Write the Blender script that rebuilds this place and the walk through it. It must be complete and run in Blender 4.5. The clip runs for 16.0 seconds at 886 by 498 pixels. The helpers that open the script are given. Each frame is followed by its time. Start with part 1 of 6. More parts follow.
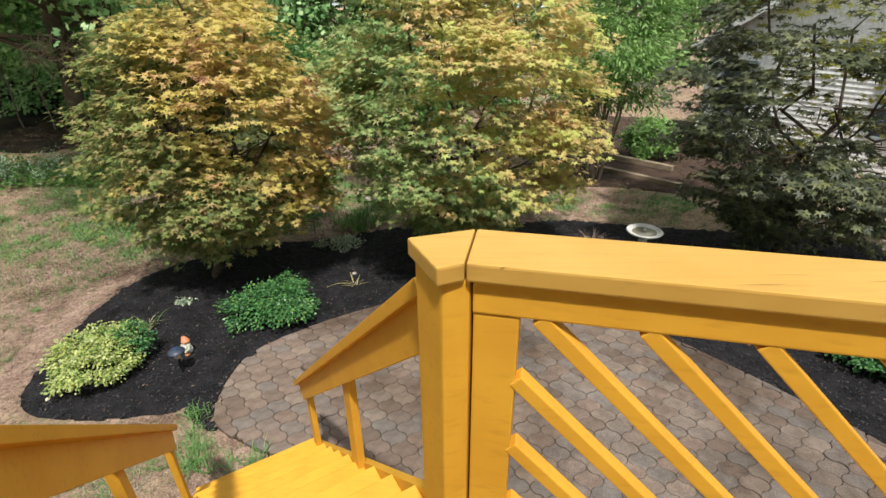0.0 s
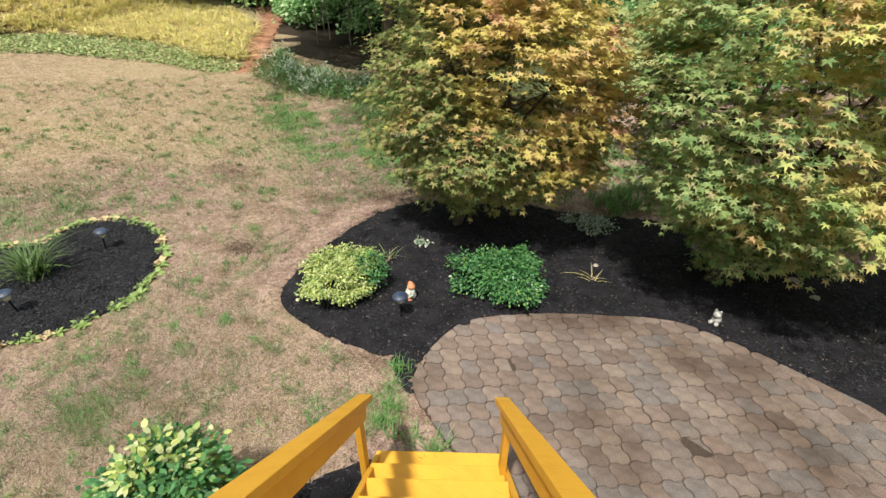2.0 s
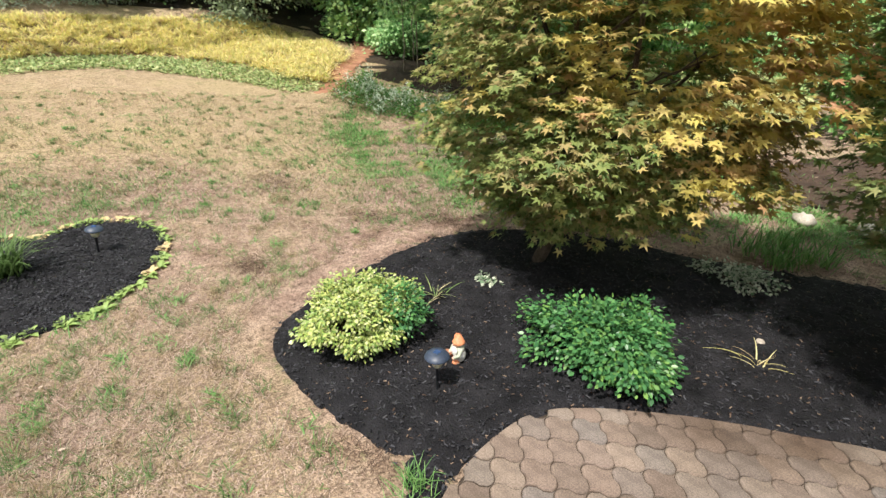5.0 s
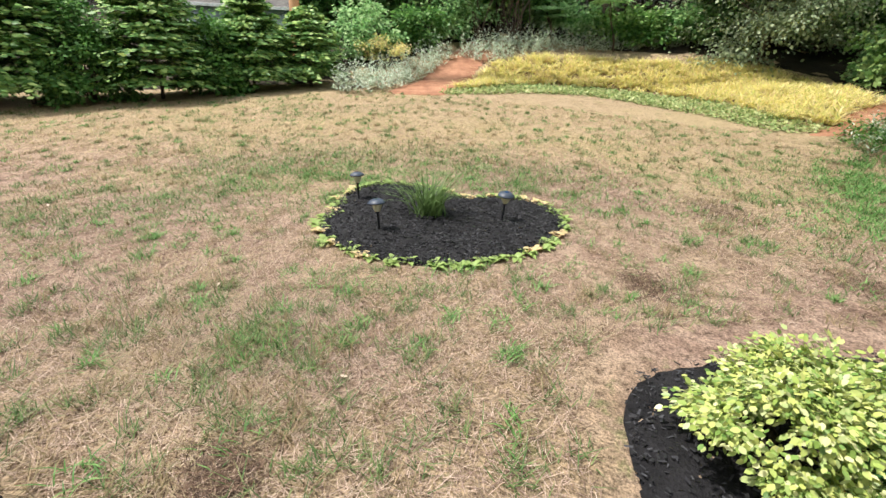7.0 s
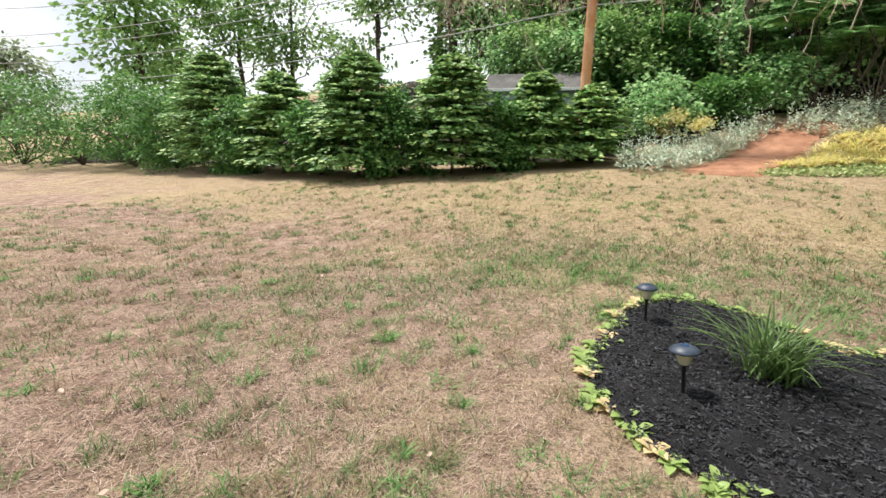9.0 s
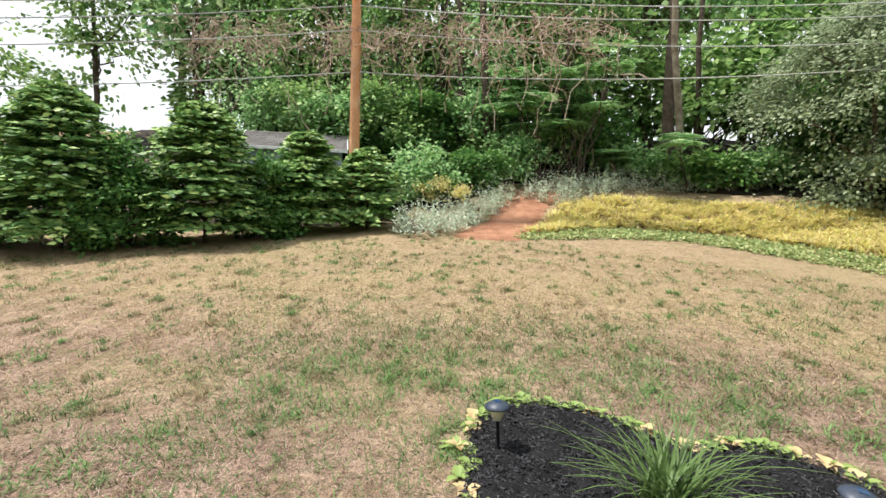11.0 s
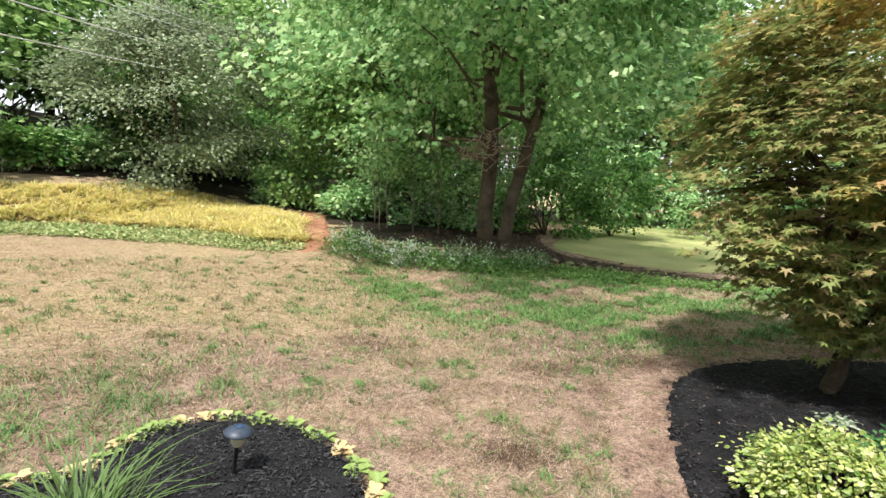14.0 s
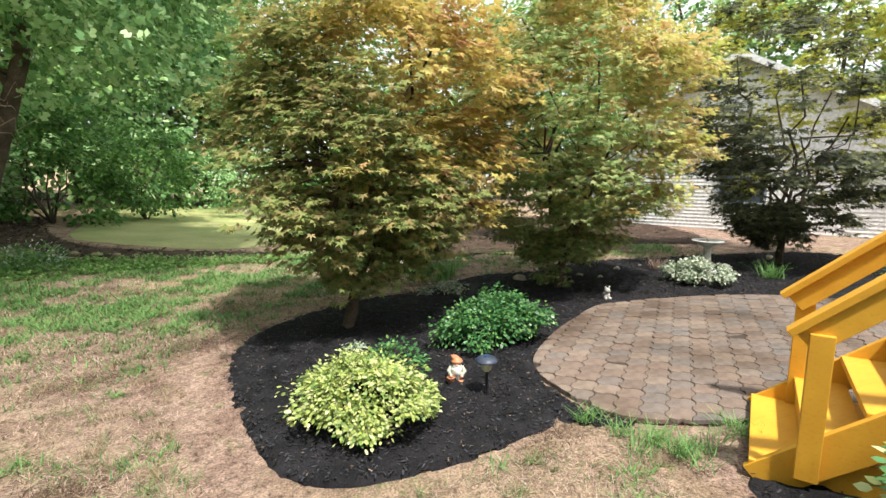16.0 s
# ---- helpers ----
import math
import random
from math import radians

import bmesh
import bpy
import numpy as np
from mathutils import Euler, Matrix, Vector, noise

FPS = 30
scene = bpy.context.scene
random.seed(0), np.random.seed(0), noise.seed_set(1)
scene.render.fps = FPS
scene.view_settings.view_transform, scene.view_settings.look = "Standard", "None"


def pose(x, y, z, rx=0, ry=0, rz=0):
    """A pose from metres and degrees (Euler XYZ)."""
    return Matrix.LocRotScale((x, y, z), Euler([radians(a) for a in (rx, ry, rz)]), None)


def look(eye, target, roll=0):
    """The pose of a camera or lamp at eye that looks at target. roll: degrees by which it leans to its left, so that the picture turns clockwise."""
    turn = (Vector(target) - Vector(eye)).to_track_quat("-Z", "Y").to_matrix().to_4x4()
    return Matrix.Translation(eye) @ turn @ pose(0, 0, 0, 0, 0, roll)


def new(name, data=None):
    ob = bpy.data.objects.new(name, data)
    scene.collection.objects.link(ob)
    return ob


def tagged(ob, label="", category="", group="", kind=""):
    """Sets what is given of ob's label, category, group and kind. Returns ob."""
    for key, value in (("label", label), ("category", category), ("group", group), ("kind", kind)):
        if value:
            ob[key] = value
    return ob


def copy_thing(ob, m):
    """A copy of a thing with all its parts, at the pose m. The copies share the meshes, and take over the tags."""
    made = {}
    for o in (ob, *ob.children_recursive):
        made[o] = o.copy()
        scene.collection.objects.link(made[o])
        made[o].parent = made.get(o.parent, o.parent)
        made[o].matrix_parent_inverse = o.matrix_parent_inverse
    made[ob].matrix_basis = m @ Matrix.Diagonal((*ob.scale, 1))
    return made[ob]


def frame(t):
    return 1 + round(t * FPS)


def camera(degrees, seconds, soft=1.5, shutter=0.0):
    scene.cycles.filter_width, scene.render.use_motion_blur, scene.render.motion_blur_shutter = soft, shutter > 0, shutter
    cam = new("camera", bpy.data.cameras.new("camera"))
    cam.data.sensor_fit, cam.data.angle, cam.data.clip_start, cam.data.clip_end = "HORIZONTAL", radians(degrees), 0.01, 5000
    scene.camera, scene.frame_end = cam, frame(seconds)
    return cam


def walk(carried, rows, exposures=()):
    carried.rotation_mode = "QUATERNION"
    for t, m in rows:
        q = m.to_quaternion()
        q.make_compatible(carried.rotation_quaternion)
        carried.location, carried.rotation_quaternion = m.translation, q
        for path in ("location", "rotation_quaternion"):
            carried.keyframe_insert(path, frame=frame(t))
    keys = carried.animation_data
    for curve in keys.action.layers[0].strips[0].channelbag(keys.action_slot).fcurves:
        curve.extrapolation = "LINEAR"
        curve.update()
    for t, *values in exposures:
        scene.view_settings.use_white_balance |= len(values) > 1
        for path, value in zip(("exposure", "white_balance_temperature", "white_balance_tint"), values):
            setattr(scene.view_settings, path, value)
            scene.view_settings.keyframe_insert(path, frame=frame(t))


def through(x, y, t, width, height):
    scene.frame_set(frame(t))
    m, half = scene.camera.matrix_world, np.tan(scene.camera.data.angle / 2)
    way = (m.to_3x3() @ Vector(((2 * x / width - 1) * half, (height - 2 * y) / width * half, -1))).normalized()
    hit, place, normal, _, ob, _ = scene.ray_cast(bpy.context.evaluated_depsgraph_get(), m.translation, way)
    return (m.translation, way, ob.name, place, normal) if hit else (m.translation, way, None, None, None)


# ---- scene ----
cam = camera(86.8, 16.0)
PATH = [
    (0, (0.008, 0.018, 3.334), (-0.004, 1.803, 2.432), -0.6),
    (0.5, (-0.082, 0.167, 3.321), (-0.482, 1.855, 2.326), -0.4),
    (1, (-0.169, 0.339, 3.329), (-0.814, 1.908, 2.269), -0),
    (1.5, (-0.220, 0.608, 3.328), (-1.049, 2.072, 2.248), 0.2),
    (2, (-0.366, 0.843, 3.284), (-1.263, 2.265, 2.200), 0.3),
    (2.5, (-0.579, 1.083, 3.200), (-1.492, 2.503, 2.127), 0.6),
    (3, (-0.708, 1.338, 3.062), (-1.660, 2.738, 1.996), 0.2),
    (5.3, (-1.178, 2.167, 2.132), (-2.498, 3.393, 1.264), 0.5),
    (5.5, (-1.260, 2.221, 2.059), (-2.653, 3.361, 1.189), 0.7),
    (6, (-1.511, 2.373, 1.768), (-3.130, 3.173, 0.908), 1.1),
    (6.5, (-1.787, 2.500, 1.500), (-3.562, 2.866, 0.656), 1.3),
    (7, (-2.126, 2.550, 1.345), (-4.000, 2.405, 0.662), 1.3),
    (7.5, (-2.531, 2.567, 1.309), (-4.300, 1.797, 0.781), 1),
    (8, (-2.860, 2.449, 1.323), (-4.377, 1.230, 0.862), 0.6),
    (10.3, (-3.996, 1.468, 1.469), (-5.836, 0.715, 1.250), 1),
    (10.5, (-4.108, 1.421, 1.489), (-5.997, 0.794, 1.294), 1),
    (11, (-4.363, 1.207, 1.513), (-6.337, 0.923, 1.362), 1.6),
    (11.5, (-4.472, 1.061, 1.572), (-6.461, 1.218, 1.441), 1.2),
    (12, (-4.594, 1.040, 1.596), (-6.522, 1.559, 1.470), 0.9),
    (12.5, (-4.624, 0.997, 1.615), (-6.425, 1.858, 1.487), 0.5),
    (13, (-4.600, 0.965, 1.614), (-6.146, 2.226, 1.481), 0.2),
    (13.5, (-4.543, 0.976, 1.623), (-5.766, 2.549, 1.455), -0.1),
    (14, (-4.409, 1.040, 1.623), (-5.306, 2.815, 1.410), -0.4),
    (14.5, (-4.287, 1.067, 1.619), (-4.822, 2.977, 1.360), -0.4),
    (15, (-4.276, 1.089, 1.622), (-4.392, 3.064, 1.329), -0.1),
    (15.5, (-4.364, 1.064, 1.608), (-3.964, 3.001, 1.308), -0.1),
    (16, (-4.397, 0.995, 1.602), (-3.554, 2.782, 1.297), -0.1),
]
walk(cam, [(t, look(eye, target, roll)) for t, eye, target, roll in PATH], [(0, 0.1), (2.5, 0.34), (6, 0.56), (7.5, 0.5), (8.2, 0.42), (10.5, 0.4), (12.5, 0.44), (16, 0.65)])

# light
SUN = Vector((0.06, -0.5, 1.0)).normalized()
world = bpy.data.worlds.new("sky")
scene.world = world
world.use_nodes = True
wn, wl = world.node_tree.nodes, world.node_tree.links
sky = wn.new("ShaderNodeTexSky")
sky.sky_type, sky.sun_disc = "NISHITA", False
sky.sun_elevation = math.asin(SUN.z)
sky.sun_rotation = math.atan2(SUN.x, SUN.y)
sky.air_density, sky.dust_density = 1.0, 2.5
clouds = wn.new("ShaderNodeTexNoise")
clouds.inputs["Scale"].default_value, clouds.inputs["Detail"].default_value = 2.2, 5.0
wcoord = wn.new("ShaderNodeTexCoord")
wl.new(wcoord.outputs["Generated"], clouds.inputs["Vector"])
wramp = wn.new("ShaderNodeValToRGB")
wramp.color_ramp.elements[0].position, wramp.color_ramp.elements[1].position = 0.24, 0.42
wl.new(clouds.outputs["Fac"], wramp.inputs["Fac"])
wmix = wn.new("ShaderNodeMix")
wmix.data_type = "RGBA"
wmix.inputs["B"].default_value = (10.5, 10.9, 11.6, 1)
wl.new(wramp.outputs["Color"], wmix.inputs["Factor"])
wl.new(sky.outputs["Color"], wmix.inputs["A"])
wl.new(wmix.outputs["Result"], wn["Background"].inputs["Color"])
wn["Background"].inputs["Strength"].default_value = 0.085
sun = new("sun", bpy.data.lights.new("sun", "SUN"))
sun.data.energy, sun.data.angle, sun.data.color = 5.0, radians(3), (1.0, 0.95, 0.87)
sun.matrix_world = look(SUN * 50, (0, 0, 0))
scene.view_settings.exposure = 0.42

rng = np.random.default_rng(7)


# terrain
def sstep(a, b, x):
    t = np.clip((x - a) / (b - a), 0, 1)
    return t * t * (3 - 2 * t)


def ground_z(x, y):
    x, y = np.asarray(x, float), np.asarray(y, float)
    u = np.maximum(-x - 7.0, 0)
    z = (0.125 - 0.03 * sstep(2, 10, y)) * (u * u / (u + 1.5))
    z = z * (1 - 0.5 * sstep(12, 22, y)) + 0.38 * sstep(7.2, 11.2, y) * sstep(3.5, 9, -x)
    return z + 0.22 * np.clip(-x - 18.5, 0, 16)


def gz(x, y):
    return float(ground_z(x, y))


# mesh building
class Acc:
    def __init__(self):
        self.v, self.f, self.n = [], [], 0

    def add(self, v, f, mat=0):
        v = np.asarray(v, np.float32).reshape(-1, 3)
        f = np.asarray(f, np.int64)
        self.v.append(v)
        self.f.append((f + self.n, mat))
        self.n += len(v)
        return self

    def mesh(self, name, mats, smooth=False):
        me = bpy.data.meshes.new(name)
        v = np.concatenate(self.v)
        me.vertices.add(len(v))
        me.vertices.foreach_set("co", v.ravel())
        loops = np.concatenate([f.ravel() for f, _ in self.f])
        sizes = np.concatenate([np.full(len(f), f.shape[1]) for f, _ in self.f])
        idx = np.concatenate([np.full(len(f), m) for f, m in self.f])
        me.loops.add(len(loops))
        me.loops.foreach_set("vertex_index", loops.astype(np.int32))
        me.polygons.add(len(sizes))
        me.polygons.foreach_set("loop_start", np.concatenate([[0], np.cumsum(sizes)[:-1]]).astype(np.int32))
        me.polygons.foreach_set("material_index", idx.astype(np.int32))
        me.polygons.foreach_set("use_smooth", np.full(len(sizes), smooth))
        for m in mats if isinstance(mats, (list, tuple)) else [mats]:
            me.materials.append(m)
        me.update(calc_edges=True)
        return me


def part(name, me, parent=None, label="", kind=""):
    ob = new(name, me)
    ob.parent = parent
    return tagged(ob, label, kind=kind)


def thing(name, label, category, at=(0, 0, 0), turn=0, group="", kind=""):
    ob = new(name)
    ob.empty_display_size = 0.1
    ob.matrix_basis = pose(*at, 0, 0, turn)
    return tagged(ob, label, category, group, kind)


def from_bm(bm, name, mat, smooth=False):
    me = bpy.data.meshes.new(name)
    bm.to_mesh(me)
    bm.free()
    me.materials.append(mat)
    if smooth:
        me.polygons.foreach_set("use_smooth", np.full(len(me.polygons), True))
    return me


def prism(corners, z0, z1, bevel=0.004):
    """A board or slab: a flat outline drawn up from z0 to z1, with its edges eased."""
    bm = bmesh.new()
    low = [bm.verts.new((x, y, z0)) for x, y in corners]
    face = bm.faces.new(low)
    up = bmesh.ops.extrude_face_region(bm, geom=[face])
    bmesh.ops.translate(bm, verts=[g for g in up["geom"] if isinstance(g, bmesh.types.BMVert)], vec=(0, 0, z1 - z0))
    bmesh.ops.recalc_face_normals(bm, faces=bm.faces)
    if bevel:
        bmesh.ops.bevel(bm, geom=bm.edges[:], offset=bevel, segments=2, affect="EDGES", profile=0.6)
    return bm


def board(p, q, width, height, up=(0, 0, 1), bevel=0.004):
    """A board from p to q, its section width across and height along up."""
    p, q, up = Vector(p), Vector(q), Vector(up)
    along = (q - p).normalized()
    side = along.cross(up).normalized()
    up = side.cross(along)
    bm = prism([(-width / 2, -height / 2), (width / 2, -height / 2), (width / 2, height / 2), (-width / 2, height / 2)], 0, (q - p).length, bevel)
    m = Matrix((side, up, along)).transposed().to_4x4()
    if m.determinant() < 0:
        m = Matrix((-side, up, along)).transposed().to_4x4()
    bm.transform(Matrix.Translation(p) @ m)
    return bm


def lathe(profile, n=20):
    """A turned shape from (radius, height) pairs."""
    a = np.linspace(0, 2 * np.pi, n, endpoint=False)
    v = np.array([[(r * math.cos(t), r * math.sin(t), z) for t in a] for r, z in profile]).reshape(-1, 3)
    k = len(profile)
    f = [(i * n + j, i * n + (j + 1) % n, (i + 1) * n + (j + 1) % n, (i + 1) * n + j) for i in range(k - 1) for j in range(n)]
    return v, np.array(f)


def tube(points, radii, n=7):
    """A tapered limb along points."""
    points, radii = np.asarray(points, float), np.asarray(radii, float)
    d = np.gradient(points, axis=0)
    d /= np.linalg.norm(d, axis=1)[:, None] + 1e-9
    ref = np.where(np.abs(d[:, 2:3]) > 0.9, np.array([[1.0, 0, 0]]), np.array([[0, 0, 1.0]]))
    s = np.cross(d, ref)
    s /= np.linalg.norm(s, axis=1)[:, None] + 1e-9
    t = np.cross(d, s)
    a = np.linspace(0, 2 * np.pi, n, endpoint=False)
    v = points[:, None] + radii[:, None, None] * (np.cos(a)[None, :, None] * s[:, None] + np.sin(a)[None, :, None] * t[:, None])
    k = len(points)
    i, j = np.meshgrid(np.arange(k - 1), np.arange(n), indexing="ij")
    f = np.stack([i * n + j, i * n + (j + 1) % n, (i + 1) * n + (j + 1) % n, (i + 1) * n + j], -1).reshape(-1, 4)
    return v.reshape(-1, 3), f


def limb(p, q, r0, r1, bend=0.1, k=6, n=7):
    p, q = np.asarray(p, float), np.asarray(q, float)
    t = np.linspace(0, 1, k)
    pts = p + (q - p) * t[:, None]
    off = rng.normal(0, bend, (k, 3)) * np.linalg.norm(q - p) * 0.3
    off[0] = off[-1] = 0
    return tube(pts + off, r0 + (r1 - r0) * t, n)


# leaf outlines: x across, y along, from the stalk; faces are triangles
def star_leaf(lobes, inner=0.3, spread=2.3):
    pts, tris = [(0.0, 0.0)], []
    a = np.linspace(-spread, spread, lobes)
    ln = 1 - 0.42 * (np.abs(a) / spread) ** 1.4
    step = a[1] - a[0]
    pts += [(inner * ln[0] * math.sin(a[0] - step / 2), inner * ln[0] * math.cos(a[0] - step / 2))]
    for i in range(lobes):
        pts += [(ln[i] * math.sin(a[i]), ln[i] * math.cos(a[i])), (inner * math.sin(a[i] + step / 2), inner * math.cos(a[i] + step / 2))]
        b = 1 + 2 * i
        tris += [(0, b + 1, b), (0, b + 2, b + 1)]
    return np.array(pts) * [0.62, 0.62], np.array(tris)


def oval_leaf(w=0.5):
    return np.array([(0, 0), (w / 2, 0.4), (0, 1.0), (-w / 2, 0.4)]), np.array([(0, 1, 2), (0, 2, 3)])


def lobed_leaf():
    p = [(0, 0), (0.4, 0.12), (0.2, 0.5), (0.5, 0.68), (0, 1.0), (-0.5, 0.68), (-0.2, 0.5), (-0.4, 0.12)]
    return np.array(p), np.array([(0, 1, 2), (2, 3, 4), (4, 5, 6), (6, 7, 0), (0, 2, 6), (2, 4, 6)])


ROUND = (np.array([(0, 0), (0.27, 0.25), (0.29, 0.62), (0, 1.0), (-0.29, 0.62), (-0.27, 0.25)]), np.array([(0, 1, 3), (1, 2, 3), (0, 3, 5), (3, 4, 5)]))
STAR7, STAR5, OVAL, BROAD, LOBED, SLIM = star_leaf(7, 0.33, 2.25), star_leaf(5, 0.32, 1.9), oval_leaf(0.5), oval_leaf(0.8), lobed_leaf(), oval_leaf(0.28)


def unit(v):
    return v / (np.linalg.norm(v, axis=-1, keepdims=True) + 1e-9)


def leaves(acc, pos, tip, nor, size, shape, mat=0, cup=0.12):
    """Lays one leaf at each pos, its tip along tip and its face along nor."""
    pts, tris = shape
    tip = unit(np.broadcast_to(tip, pos.shape))
    side = unit(np.cross(tip, nor))
    nor = np.cross(side, tip)
    size = np.broadcast_to(size, (len(pos),))[:, None, None]
    px, py = pts[:, 0][None, :, None], pts[:, 1][None, :, None]
    droop = -cup * (px * px * 1.5 + py * py)
    v = pos[:, None] + size * (px * side[:, None] + py * tip[:, None] + droop * nor[:, None])
    f = tris[None] + (np.arange(len(pos)) * len(pts))[:, None, None]
    acc.add(v.reshape(-1, 3), f.reshape(-1, 3), mat)


def ball(n, flat=1.0):
    v = unit(rng.normal(size=(n, 3)))
    v[:, 2] *= flat
    return v


def crown_sprays(centre, radii, n, lump=0.22, low=-0.95, inner=0.5, power=2.15, bough=0.0, twigs=13):
    """Places of twigs in a crown with a lumpy outline: position and outward way."""
    d = unit(rng.normal(size=(n * 2, 3)))
    d = d[d[:, 2] > low][:n]
    k = rng.normal(size=(9, 3)) * 2.4
    ph = rng.uniform(0, 6.28, 9)
    wav = np.sin(d @ k.T + ph).mean(1)
    d = d / ((np.abs(d) ** power).sum(1) ** (1 / power))[:, None]
    r = (inner + (1 - inner) * rng.uniform(0, 1, len(d)) ** 0.45) * (1 + lump * wav * 2.2)
    p = np.array(centre) + d * r[:, None] * np.array(radii)
    if bough:
        nb = max(len(p) // twigs, 4)
        pick = rng.integers(0, nb, len(p))
        off = np.clip(rng.normal(size=(len(p), 3)), -1.7, 1.7) * bough * np.array([1, 1, 0.26])
        off[:, 2] -= 0.22 * (off[:, 0] ** 2 + off[:, 1] ** 2) / bough
        loose = rng.uniform(size=len(p)) < 0.15
        p = np.where(loose[:, None], p, p[pick] + off)
        d = np.where(loose[:, None], d, unit(d[pick] + 0.5 * off / bough))
    return p, d


def foliage(acc, pos, out, per, spread, size, shape, mat=0, flat=0.35, droop=0.5, cup=0.12, up=1.0):
    """Clusters of leaves round each pos; out is the way the twig grows."""
    n = len(pos)
    off = rng.normal(size=(n, per, 3)) * spread * np.array([1, 1, flat])
    p = (pos[:, None] + off).reshape(-1, 3)
    o = np.repeat(out, per, 0)
    tip = unit(off.reshape(-1, 3) / (spread + 1e-6) * 0.5 + o * [1, 1, 0.3] + rng.normal(0, 0.35, (n * per, 3)) + [0, 0, -droop])
    nor = unit(o * 0.55 + [0, 0, up] + rng.normal(0, 0.4, (n * per, 3)))
    leaves(acc, p, tip, nor, size * rng.uniform(0.65, 1.2, n * per), shape, mat, cup)


# materials
def ramp(nt, pairs, fac):
    r = nt.nodes.new("ShaderNodeValToRGB")
    el = r.color_ramp.elements
    while len(el) < len(pairs):
        el.new(0.5)
    while len(el) > len(pairs):
        el.remove(el[-1])
    for e, (p, c) in zip(el, pairs):
        e.position, e.color = p, (*c, 1)
    nt.links.new(fac, r.inputs["Fac"])
    return r.outputs["Color"]


def base_mat(name, rough=0.8, spec=0.3):
    m = bpy.data.materials.new(name)
    m.use_nodes = True
    b = m.node_tree.nodes["Principled BSDF"]
    b.inputs["Roughness"].default_value = rough
    b.inputs["Specular IOR Level"].default_value = spec
    return m, m.node_tree, b


def noise_tex(nt, scale, detail=4.0, coord="Object", rough=0.55):
    c = nt.nodes.new("ShaderNodeTexCoord")
    n = nt.nodes.new("ShaderNodeTexNoise")
    n.inputs["Scale"].default_value, n.inputs["Detail"].default_value, n.inputs["Roughness"].default_value = scale, detail, rough
    nt.links.new(c.outputs[coord], n.inputs["Vector"])
    return n.outputs["Fac"]


def mix(nt, a, b, fac, mode="MIX"):
    m = nt.nodes.new("ShaderNodeMix")
    m.data_type, m.blend_type = "RGBA", mode
    for sock, val in (("A", a), ("B", b), ("Factor", fac)):
        if isinstance(val, bpy.types.NodeSocket):
            nt.links.new(val, m.inputs[sock])
        elif sock == "Factor":
            m.inputs["Factor"].default_value = val
        else:
            m.inputs[sock].default_value = (*val, 1)
    return m.outputs["Result"]


def bump(nt, b, height, strength=0.3, distance=0.01):
    n = nt.nodes.new("ShaderNodeBump")
    n.inputs["Strength"].default_value, n.inputs["Distance"].default_value = strength, distance
    nt.links.new(height, n.inputs["Height"])
    nt.links.new(n.outputs["Normal"], b.inputs["Normal"])


def rough_mat(name, dark, light, scale=3.0, fine=40.0, rough=0.85, bumps=0.4, depth=0.01, spec=0.3):
    m, nt, b = base_mat(name, rough, spec)
    big, small = noise_tex(nt, scale), noise_tex(nt, fine, 5)
    c = ramp(nt, [(0.3, dark), (0.7, light)], big)
    c = mix(nt, c, ramp(nt, [(0.3, (0.55, 0.55, 0.55)), (0.7, (1.25, 1.25, 1.25))], small), 0.6, "MULTIPLY")
    nt.links.new(c, b.inputs["Base Color"])
    bump(nt, b, small, bumps, depth)
    return m


def island(nt):
    g = nt.nodes.new("ShaderNodeNewGeometry")
    return g.outputs["Random Per Island"]


